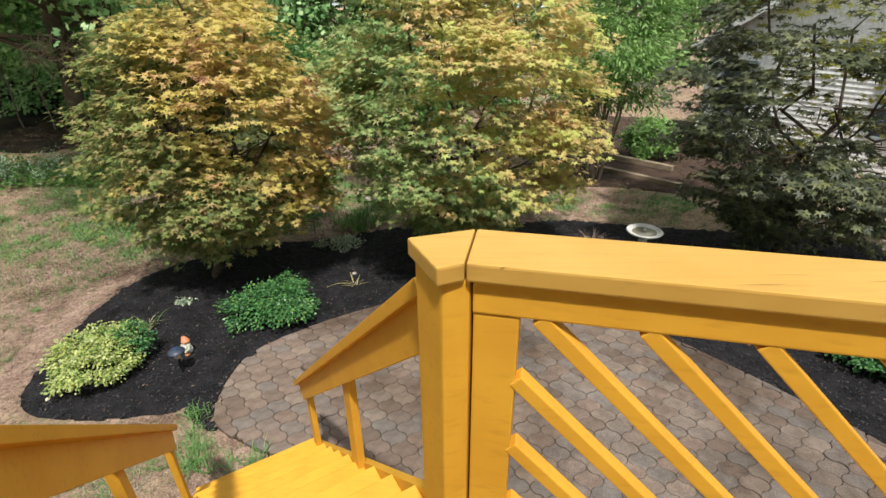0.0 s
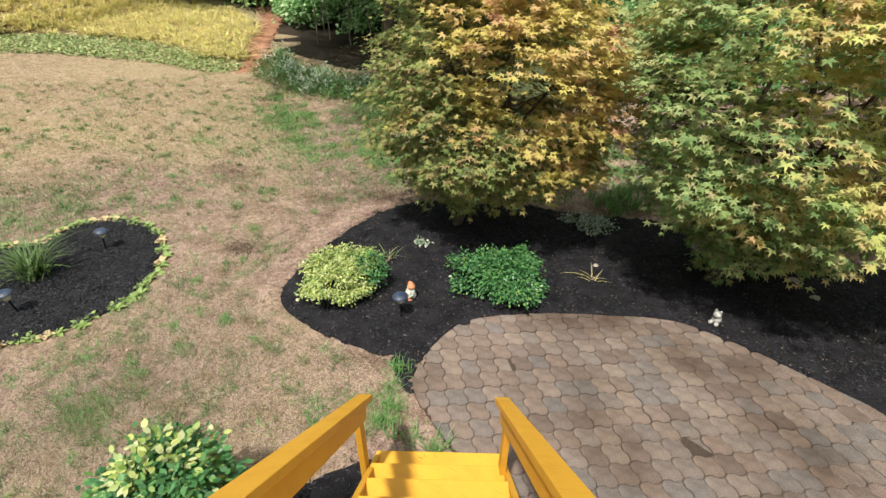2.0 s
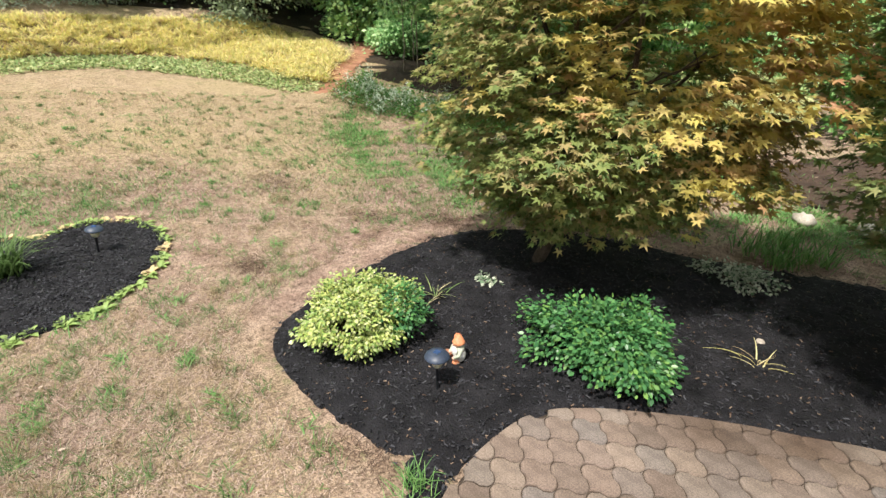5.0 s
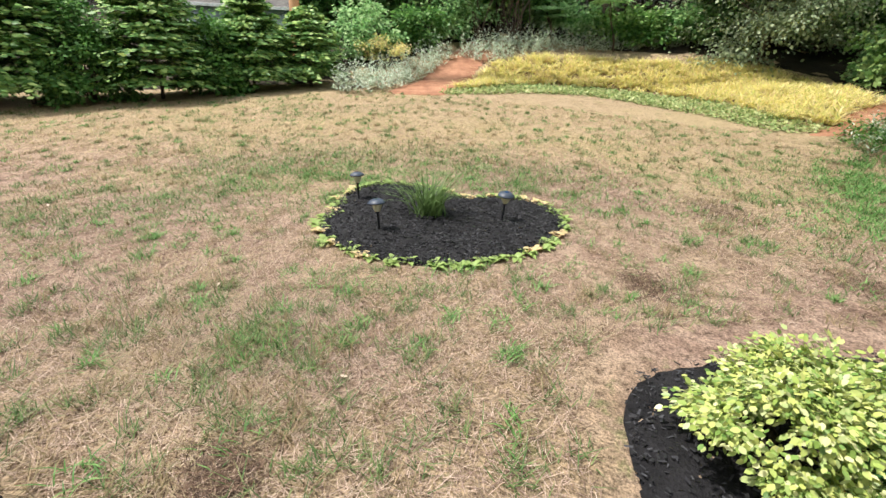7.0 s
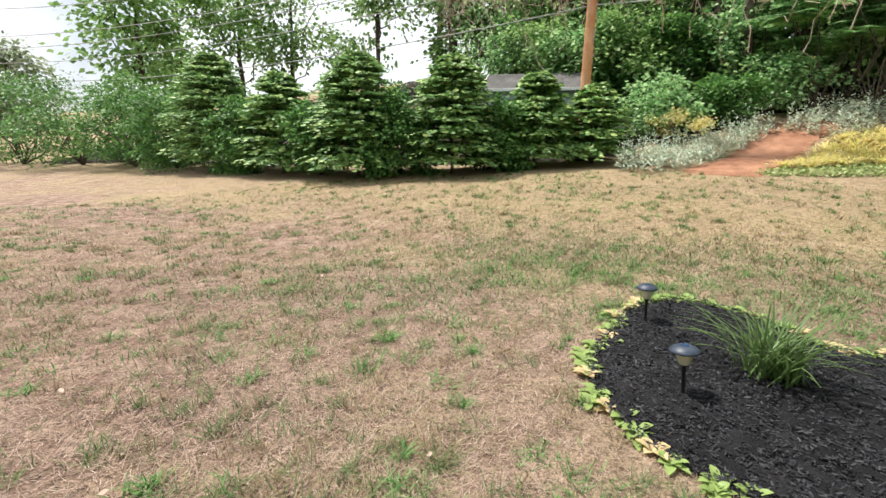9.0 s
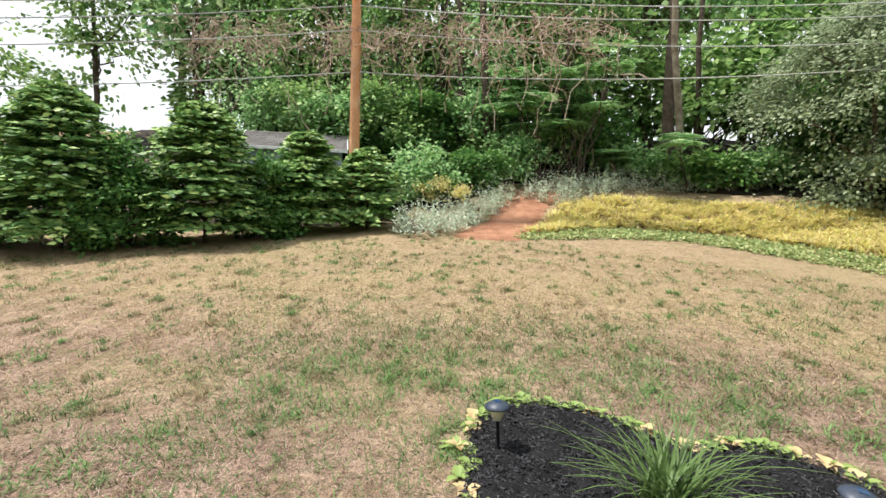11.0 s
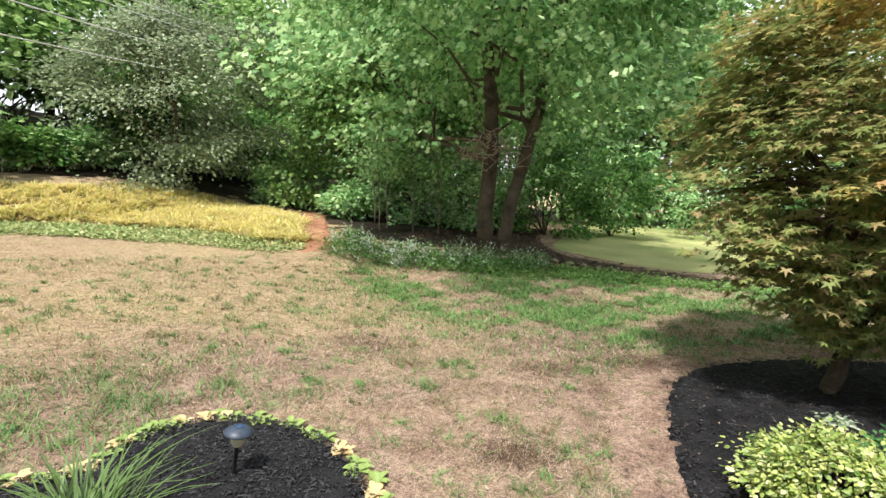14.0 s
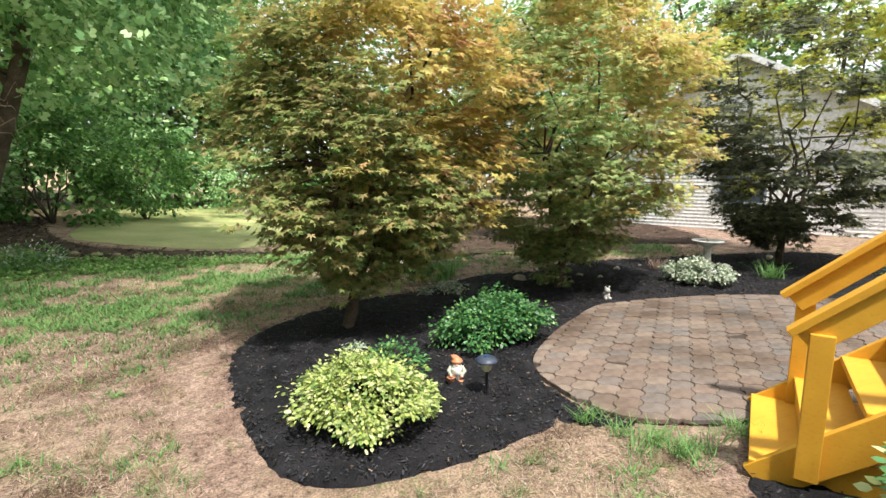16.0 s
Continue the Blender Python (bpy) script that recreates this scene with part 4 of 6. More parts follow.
for i, (x, y, r) in enumerate([(1.7, 6.9, 0.06), (2.3, 6.95, 0.035), (-0.3, 6.9, 0.09), (0.75, 6.75, 0.05), (0.95, 6.5, 0.045), (-1.3, 5.8, 0.035), (-0.9, 8.9, 0.14), (-1.5, 8.8, 0.12), (-0.6, 9.3, 0.12)]):
    rock("stone", x, y, r, i + 1, "pale rounded stone lying on the mulch")

hook = thing("shepherd_hook", "black iron plant hook stuck in the mulch", "garden hook", (1.2, 5.35, 0))
pts = [(0, 0, -0.1), (0, 0, 0.5)] + [(0.07 - 0.07 * math.cos(t), 0, 0.5 + 0.07 * math.sin(t)) for t in np.linspace(0.3, 3.4, 9)]
part("rod", Acc().add(*tube(pts, [0.005] * len(pts), 6)).mesh("rod", IRON, True), hook)
pts = [(0, 0, 0.3), (0.06, 0, 0.24), (0.14, 0, 0.26), (0.16, 0, 0.34), (0.12, 0, 0.36)]
part("arm", Acc().add(*tube(pts, [0.004] * 5, 6)).mesh("arm", IRON, True), hook)
stake = thing("garden_stake", "thin black metal stake behind the gold maple", "garden stake", (-2.2, 7.2, 0))
part("rod", Acc().add(*tube([(0, 0, -0.1), (0, 0, 0.4), (0.01, 0, 0.8)], [0.004] * 3, 6)).mesh("rod", IRON, True), stake)


# leafy things
def bush(name, label, x, y, rad, h, mat, n, per, size, shape, seed, spread=0.05, extra=None, lump=0.2, category="shrub", group="", droop=0.25, low=-0.35, lift=0.0, stems=9, up=0.8, taper=0.0, flat=0.7):
    global rng
    keep, rng = rng, np.random.default_rng(seed)
    b = thing(name, label, category, (x, y, gz(x, y)), group=group)
    st_ = Acc()
    for i in range(stems):
        a = rng.uniform(0, 6.28)
        st_.add(*limb((0.03 * math.cos(a), 0.03 * math.sin(a), 0), (rad[0] * 0.6 * math.cos(a), rad[1] * 0.6 * math.sin(a), h * rng.uniform(0.5, 0.85)), 0.006 + 0.008 * h, 0.003, 0.2, 5, 5))
    part("woody_frame", st_.mesh("woody_frame", BARK, True), b)
    ac = Acc()
    p, o = crown_sprays((0, 0, h * 0.48 + lift), (rad[0], rad[1], h * 0.52), n, lump, low, 0.5, 2.15, rad[0] * (0.17 if h > 1.2 else 0.1), 20)
    p[:, 2] = np.maximum(p[:, 2], 0.04)
    p[:, :2] *= (1 + 0.25 * taper - taper * p[:, 2] / h)[:, None]
    foliage(ac, p, o, per, spread, size, shape, 0, flat, droop, 0.12, up)
    mats = [mat]
    if extra:
        emat, (ex, ey, ez), er, en = extra
        d = unit(rng.normal(size=(en, 3)))
        pp = np.array([ex, ey, ez]) + d * er
        foliage(ac, pp, d, per, spread, size * 1.1, shape, 1, 0.7, droop)
        mats.append(emat)
    part("foliage", ac.mesh("foliage", mats), b)
    rng = keep
    return b


bush("variegated_euonymus", "rounded gold and green variegated shrub in the mulch bed", -3.66, 3.79, (0.4, 0.4), 0.42, EUONYMUS, 1250, 8, 0.031, ROUND, 3, 0.03, (GREENSHRUB, (0.32, 0.22, 0.26), 0.17, 110), 0.42)
bush("green_shrub", "spreading glossy green shrub in the mulch bed by the patio", -2.06, 4.8, (0.56, 0.42), 0.44, GREENSHRUB, 850, 9, 0.04, ROUND, 4, 0.045, None, 0.45)
bush("white_edged_shrub", "white-edged shrub growing by the birdbath", 2.0, 5.6, (0.36, 0.34), 0.4, WHITEEDGE, 520, 7, 0.045, BROAD, 5, 0.04, None, 0.3)
bush("stairside_shrub", "dense green shrub with yellow-edged leaves beside the stairs", -2.4, 1.14, (0.54, 0.5), 0.86, GREENSHRUB, 1900, 8, 0.05, ROUND, 6, 0.05, (EUONYMUS, (-0.12, 0.15, 0.7), 0.24, 110), 0.25)
bush("stairside_shrub", "leafy green shrub with pale tips at the lawn edge", -2.74, 0.45, (0.36, 0.45), 0.68, GREENSHRUB, 1000, 8, 0.05, ROUND, 16, 0.05, (EUONYMUS, (0.0, 0.1, 0.58), 0.2, 45), 0.28)
bush("small_variegated_shrub", "tiny white-edged shrub in the dark mulch", -3.35, 5.15, (0.09, 0.09), 0.09, WHITEEDGE, 26, 5, 0.04, BROAD, 7, 0.03)
bush("low_silver_shrub", "low white-edged spreading plant under the gold maple", -1.68, 6.7, (0.3, 0.2), 0.13, WHITEEDGE, 220, 6, 0.035, BROAD, 8, 0.04)
bush("green_shrub", "glossy green shrub beyond the patio under the dark maple", 4.6, 3.9, (0.45, 0.45), 0.45, GREENSHRUB, 500, 8, 0.05, BROAD, 9, 0.045)
bush("green_shrub", "rounded light green shrub against the white house", 5.1, 11.7, (0.6, 0.6), 0.9, LIGHTLEAF, 500, 8, 0.09, BROAD, 10, 0.08)


def blades(acc, pos, n, length, width, lean, mat=0, segs=3, arch=0.5):
    """n arching blades from each pos."""
    p = np.repeat(pos, n, 0)
    k = len(p)
    a = rng.uniform(0, 2 * np.pi, k)
    out = np.stack([np.cos(a), np.sin(a), np.zeros(k)], -1)
    side = np.stack([-np.sin(a), np.cos(a), np.zeros(k)], -1)
    ln = length * rng.uniform(0.55, 1.15, k)
    le = lean * rng.uniform(0.3, 1.3, k)
    t = np.linspace(0, 1, segs + 1)
    cen = p[:, None] + ln[:, None, None] * (out[:, None] * (le[:, None] * t + arch * t ** 2 * le[:, None])[:, :, None] + np.array([0, 0, 1.0]) * (t - arch * 0.6 * t ** 2.5 * np.minimum(le, 1.3)[:, None])[:, :, None])
    w = width * np.array([1 - 0.85 * x ** 2 for x in t]) / 2
    v = np.stack([cen - side[:, None] * w[None, :, None], cen + side[:, None] * w[None, :, None]], 2).reshape(-1, 3)
    b = (np.arange(k) * 2 * (segs + 1))[:, None, None]
    i = (np.arange(segs) * 2)[None, :, None]
    f = b + i + np.array([0, 1, 3, 2])[None, None]
    acc.add(v, f.reshape(-1, 4), mat)


def clump(name, label, x, y, n, length, width, lean, mat, seed, r=0.06, category="plant", group="", arch=0.5, z=0.02):
    global rng
    keep, rng = rng, np.random.default_rng(seed)
    ac = Acc()
    pos = np.stack([rng.normal(0, r, n), rng.normal(0, r, n), np.zeros(n)], -1)
    blades(ac, pos, 1, length, width, lean, 0, 5, arch)
    ob = part(name, ac.mesh(name, mat))
    ob.location = (x, y, gz(x, y) + z)
    tagged(ob, label, category, group)
    rng = keep


lily = thing("daylily_clump", "large arching daylily clump in the island bed", "plant", (-6.75, 2.05, gz(-6.75, 2.05) + 0.02))
for i in range(165):
    ac = Acc()
    blades(ac, np.array([[rng.normal(0, 0.07), rng.normal(0, 0.07), 0.0]]), 1, 0.52, 0.016, 0.42, 0, 6, 1.3)
    part("blade", ac.mesh("blade", CLUMPBLADE), lily)
clump("ornamental_grass", "yellowing strappy plant by the gold shrub", -3.52, 4.6, 14, 0.13, 0.011, 0.9, CLUMPBLADE, 12, 0.03, arch=0.9)
clump("ornamental_grass", "dry tan strappy plant under the green shrub", -1.25, 5.5, 12, 0.13, 0.01, 0.9, DAYLILY, 13, 0.03, arch=0.9)
clump("ornamental_grass", "dry brown grass tuft by the birdbath", 2.3, 6.6, 60, 0.26, 0.01, 0.8, DRYBLADE, 14, 0.04)
for i, (x, y) in enumerate([(-1.7, 7.5), (-1.45, 7.3), (-1.2, 7.6), (-1.5, 7.8)]):
    clump("lily_clump", "lush green strappy lilies between the maples", x, y, 60, 0.3, 0.014, 0.5, GREENBLADE, 20 + i, 0.07, group="lilies between the maples")
clump("fern_clump", "feathery green iris tuft by the dark maple", 3.3, 5.3, 90, 0.3, 0.01, 0.8, GREENBLADE, 27, 0.07)


def hosta_clump(pale, seed):
    r = np.random.default_rng(seed)
    th = thing("hosta", "yellow withered hosta edging the island bed" if pale else "small green hosta edging the island bed", "edging plant", group="hostas round the island bed")
    for i in range(int(r.integers(7, 12))):
        a, up = r.uniform(0, 6.28), r.uniform(0.2, 1.2)
        ac = Acc()
        t = np.linspace(0, 1, 5)
        ln, w = 0.105 * r.uniform(0.6, 1.15), 0.024 * r.uniform(0.8, 1.3)
        d = np.array([math.cos(a), math.sin(a), up]) / math.hypot(1, up)
        cen = d * t[:, None] * ln - np.array([0, 0, 0.35]) * (t ** 2)[:, None] * ln
        sd = np.array([-math.sin(a), math.cos(a), 0])
        ww = (np.sin(t * 2.9 + 0.15) * w)[:, None]
        fold = np.array([0, 0, 0.35]) * ww
        ac.add(np.concatenate([cen - sd * ww + fold, cen, cen + sd * ww + fold]), [(k + o, k + 1 + o, k + 6 + o, k + 5 + o) for k in range(4) for o in (0, 5)])
        part("leaf", ac.mesh("leaf", WITHERED if pale else HOSTALEAF, True), th)
    return th


def hostas():
    protos = [hosta_clump(i > 3, 900 + i) for i in range(6)]
    k = len(BED_A)
    used = set()
    for n, q in enumerate(np.arange(0, k, 0.8)):
        a, b = BED_A[int(q) % k], BED_A[(int(q) + 1) % k]
        p = a + (b - a) * (q % 1) + rng.normal(0, 0.035, 2)
        kind = int(rng.integers(4, 6)) if rng.uniform() < 0.2 else int(rng.integers(0, 4))
        m = pose(p[0], p[1], gz(*p) + 0.01, 0, 0, float(rng.uniform(0, 360)))
        if kind not in used:
            used.add(kind)
            protos[kind].matrix_basis = m
        else:
            copy_thing(protos[kind], m)


hostas()


for i in range(16):
    q = i / 15
    x, y = (-2.35 + 0.25 * q, 3.3 - 0.75 * q) if i % 2 else (-2.3 + 0.9 * q, 2.75 - 0.15 * q)
    clump("grass_tuft", "long green grass tuft at the patio rim", x + float(rng.normal(0, 0.05)), y + float(rng.normal(0, 0.05)), 34, 0.11, 0.006, 0.8, GREENBLADE, 800 + i, 0.04, category="grass tuft", group="grass tufts at the patio rim")


# maples with layered crowns
def maple(label, x, y, height, rad, mat, n, per, size, seed, low=0.35, lean=(0, 0), forks=6, trunk=0.055, split=0.5, shape=STAR7, barkm=BARK):
    global rng
    keep, rng = rng, np.random.default_rng(seed)
    tr = thing("maple_tree", label, "tree", (x, y, 0.0), group="maples round the patio")
    tk = Acc()
    top = np.array([lean[0] * 0.4, lean[1] * 0.4, split])
    tk.add(*limb((0, 0, -0.05), top, trunk * 1.25, trunk, 0.04, 6, 10))
    for i in range(forks):
        a = i * 6.28 / forks + rng.uniform(-0.4, 0.4)
        h = rng.uniform(0.45, 0.95) * height
        q = np.array([math.cos(a) * rad[0] * 0.55 + lean[0], math.sin(a) * rad[1] * 0.55 + lean[1], h])
        tk.add(*limb(top, q, trunk * 0.62, 0.012, 0.16, 7, 7))
        m = top + (q - top) * 0.45
        for j in range(4):
            b = a + rng.uniform(-1.2, 1.2)
            e = m + [math.cos(b) * rad[0] * 0.5, math.sin(b) * rad[1] * 0.5, rng.uniform(-0.1, 0.5)]
            tk.add(*limb(m, e, trunk * 0.25, 0.005, 0.2, 5, 5))
    part("trunk", tk.mesh("trunk", barkm, True), tr)
    ac = Acc()
    cz = (low + height) / 2
    p, o = crown_sprays((lean[0], lean[1], cz), (rad[0], rad[1], (height - low) / 2), n, 0.22, -0.97, 0.5, 2.05, 0.19, 18)
    p[:, :2] = np.array(lean) + (p[:, :2] - lean) * (0.6 + 0.4 * sstep(low, low + 1.1, p[:, 2]))[:, None]
    p[:, 2] -= 0.1 * (np.hypot(p[:, 0] - lean[0], p[:, 1] - lean[1]) / rad[0]) ** 2
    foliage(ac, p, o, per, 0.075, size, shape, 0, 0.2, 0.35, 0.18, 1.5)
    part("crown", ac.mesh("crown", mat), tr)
    rng = keep


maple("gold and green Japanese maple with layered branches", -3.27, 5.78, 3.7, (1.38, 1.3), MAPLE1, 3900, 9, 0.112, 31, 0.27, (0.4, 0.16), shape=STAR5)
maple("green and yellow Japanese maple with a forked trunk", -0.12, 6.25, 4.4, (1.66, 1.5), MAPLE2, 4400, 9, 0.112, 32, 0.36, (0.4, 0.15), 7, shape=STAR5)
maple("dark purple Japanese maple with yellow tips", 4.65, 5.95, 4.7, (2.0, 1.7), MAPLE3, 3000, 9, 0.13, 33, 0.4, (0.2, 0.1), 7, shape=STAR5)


# woodland and far trees
def tree(name, label, x, y, height, rad, mat, n, per, size, seed, low=0.3, shape=BROAD, bark=BARK, trunk=0.16, spread=0.35, group="", category="tree", lean=(0, 0), forks=5, inner=0.5, lump=0.25, sink=0.05, flat=0.6):
    global rng
    keep, rng = rng, np.random.default_rng(seed)
    tr = thing(name, label, category, (x, y, gz(x, y) - sink), group=group)
    tk = Acc()
    cz = height * (1 + low) / 2
    tk.add(*limb((0, 0, -0.1), (lean[0], lean[1], cz), trunk, trunk * 0.55, 0.03, 7, 8))
    tk.add(*limb((lean[0], lean[1], cz), (lean[0] * 1.3, lean[1] * 1.3, height * 0.95), trunk * 0.55, 0.02, 0.08, 5, 6))
    for i in range(forks):
        a = rng.uniform(0, 6.28)
        b = np.array([lean[0], lean[1], cz]) * rng.uniform(low + 0.05, 0.95)
        tk.add(*limb(b, b + [math.cos(a) * rad * 0.75, math.sin(a) * rad * 0.75, rng.uniform(0.1, 0.3) * height], trunk * 0.35, 0.015, 0.2, 6, 6))
    part("trunk", tk.mesh("trunk", bark, True), tr)
    ac = Acc()
    p, o = crown_sprays((lean[0], lean[1], cz), (rad, rad, height * (1 - low) / 2), n, lump, -0.97, inner, 2.3, rad * (0.19 if n > 1000 else 0.24), 42 if n > 1000 else 16)
    foliage(ac, p, o, per, spread, size, shape, 0, flat, 0.35, 0.1, 0.7)
    part("crown", ac.mesh("crown", mat), tr)
    rng = keep
    return tr


# the hedge along the lawn
HEDGE = [(-16.8, -2.7, 2.1, 0.85, 0), (-15.8, -4.0, 2.5, 0.9, 0), (-15.0, -4.6, 1.9, 0.7, 1), (-14.0, -5.6, 3.05, 1.15, 0), (-13.3, -6.9, 2.2, 0.9, 1), (-12.8, -8.0, 3.3, 1.25, 0), (-12.6, -9.4, 2.3, 0.9, 1), (-12.4, -11.0, 3.0, 1.1, 0), (-12.3, -12.8, 2.5, 1.1, 1), (-12.2, -14.6, 3.9, 1.4, 0), (-11.9, -17.0, 3.0, 1.5, 1), (-11.6, -20.0, 3.6, 1.9, 1), (-11.0, -24.0, 4.1, 2.4, 1), (-10.0, -29.0, 4.4, 2.8, 1)]

def cypress(x, y, h, r, seed):
    """A cone of flat sprays in loose tiers, their tips hanging a little."""
    global rng
    keep, rng = rng, np.random.default_rng(seed)
    b = thing("cypress_shrub", "full feathery evergreen shrub with layered sprays in the hedge row", "shrub", (x, y, gz(x, y)), group="hedge row")
    st_, ac = Acc(), Acc()
    st_.add(*limb((0, 0, -0.05), (0.03, 0, h * 0.95), 0.05, 0.012, 0.04, 6, 6))
    u = np.linspace(0.25, 1, 10)[:, None]
    for k in range(int(150 * r * h / 2.2)):
        q = rng.uniform(0.02, 1.0) ** 0.85
        z0 = h * (0.03 + 0.95 * q)
        a = rng.uniform(0, 2 * math.pi)
        ln = r * 1.12 * (1 - q ** 1.7) ** 0.8 * rng.uniform(0.72, 1.12) + 0.1
        d = np.array([math.cos(a), math.sin(a), 0.3 + 0.5 * q])
        if k % 4 == 0:
            st_.add(*limb((0, 0, z0), tuple(np.array([0, 0, z0]) + d * ln * 0.7), 0.014, 0.004, 0.05, 4, 4))
        side = np.array([-math.sin(a), math.cos(a), 0])
        for off in (-0.34, 0.0, 0.34):
            e = d + side * off
            rib = np.array([0, 0, z0]) + e * u * ln + np.array([0, 0, -0.32]) * u ** 2.5 * ln
            for sg in (-1, 1):
                jit = rng.normal(0, 0.02, rib.shape)
                leaves(ac, rib + jit, side * sg * 0.8 + e * 0.75 - [0, 0, 0.25], np.tile([0.6 * d[0], 0.6 * d[1], 0.8], (10, 1)) + rng.normal(0, 0.3, rib.shape), 0.17 * rng.uniform(0.7, 1.2, 10), OVAL, 0, 0.25)
    part("woody_frame", st_.mesh("woody_frame", BARK, True), b)
    part("foliage", ac.mesh("foliage", HEDGELEAF), b)
    rng = keep


for i, (x, y, h, r, kind) in enumerate(HEDGE):
    if kind == 0:
        cypress(x, y, h, r, 60 + i)
    else:
        bush("privet_shrub", "leafy dark green rounded shrub in the hedge row", x, y, (r, r), h, HEDGEROUND, 900, 8, 0.12, BROAD, 60 + i, 0.13, None, 0.15, "shrub", "hedge row", 0.2, -0.85, 0.0, 12, 0.7, 0.2)


# masses of low plants as single stuff objects
def on_ground(p, dz=0.0):
    return np.column_stack([p, ground_z(p[:, 0], p[:, 1]) + dz])


def stuff(name, label, category, ac, mats):
    tagged(part(name, ac.mesh(name, mats)), label, category, kind="stuff")


YBED = smooth_outline([(-16.6, 1.6), (-18.4, 4.2), (-18.3, 7.6), (-15.4, 8.9), (-12.3, 9.2), (-12.9, 10.0), (-15.1, 12.1), (-18.4, 13.0), (-20.6, 11.2), (-21.6, 8.6), (-21.5, 4.9), (-20.0, 2.7), (-17.8, 2.2)])
GBED = smooth_outline([(-15.7, 1.7), (-16.8, 5.4), (-14.8, 7.6), (-12.2, 8.5), (-12.2, 9.2), (-15.4, 8.9), (-18.2, 7.5), (-18.3, 4.4), (-16.6, 1.7)])
SBED = smooth_outline([(-15.6, -1.6), (-15.4, -0.6), (-16.4, -0.1), (-18.0, 0.4), (-20.2, 1.2), (-22.5, 2.9), (-24.0, 7.5), (-23.5, 11.0), (-22.8, 11.0), (-22.9, 7.8), (-21.9, 4.9), (-20.3, 2.9), (-20.8, 0.6), (-18.6, -0.6), (-17.2, -1.6)])
SBED2 = smooth_outline([(-11.4, 9.0), (-9.6, 8.7), (-8.2, 9.1), (-6.7, 9.9), (-7.0, 10.6), (-8.6, 10.2), (-10.6, 9.9), (-11.8, 10.4)])

ac = Acc()
c = np.repeat(scatter(YBED, 1300), 3, 0)
blades(ac, on_ground(c + rng.normal(0, 0.05, c.shape)), 7, 0.31, 0.03, 0.95, 0, 3, 1.0)
stuff("daylily_bed", "broad bed of yellowing daylilies on the bank", "flower bed", ac, DAYLILY)
ac = Acc()
p = on_ground(scatter(GBED, 6500), 0.02)
foliage(ac, p, ball(len(p), 0.3) + [0, 0, 0.6], 3, 0.06, 0.085, BROAD, 0, 0.5, 0.1, 0.1, 1.2)
stuff("groundcover", "low green groundcover strip in front of the daylilies", "groundcover", ac, GREENCOVER)


def spikes(ac, outline, n, h, size, mat=0):
    p = on_ground(scatter(outline, n))
    per = 16
    hh = h * rng.uniform(0.4, 1.2, len(p))
    z = rng.uniform(0.05, 1.0, (len(p), per))
    a = rng.uniform(0, 6.28, (len(p), per))
    r = 0.02 + 0.03 * (1 - z)
    pos = np.stack([p[:, None, 0] + r * np.cos(a), p[:, None, 1] + r * np.sin(a), p[:, None, 2] + z * hh[:, None]], -1).reshape(-1, 3)
    tip = np.stack([np.cos(a), np.sin(a), np.full(a.shape, 0.7)], -1).reshape(-1, 3)
    leaves(ac, pos, tip, np.tile([0, 0, 1.0], (len(pos), 1)), size * (1.2 - 0.7 * z.ravel()), SLIM, mat)


ac = Acc()
spikes(ac, SBED, 1700, 0.8, 0.15)
spikes(ac, SBED2, 160, 0.42, 0.12)
stuff("silver_perennials", "silvery upright perennials along the path", "flower bed", ac, SILVER)
ac = Acc()
p = on_ground(scatter(SBED2, 900), 0.03)
p[:, 2] += rng.uniform(0, 0.14, len(p))
foliage(ac, p, ball(len(p), 0.3) + [0, 0, 0.6], 8, 0.1, 0.06, BROAD, 0, 0.8, 0.1)
strip = smooth_outline([(-8.4, 9.1), (-6.6, 9.5), (-4.6, 10.2), (-2.6, 10.3), (-2.6, 10.75), (-4.6, 10.85), (-6.8, 10.5), (-8.6, 9.8)])
p = on_ground(scatter(strip, 2600), 0.03)
foliage(ac, p, ball(len(p), 0.3) + [0, 0, 0.6], 4, 0.06, 0.055, BROAD, 1, 0.6, 0.1)
stuff("edge_weeds", "green perennials along the shaded woodland edge", "plants", ac, [HEDGEROUND, LIGHTLEAF])


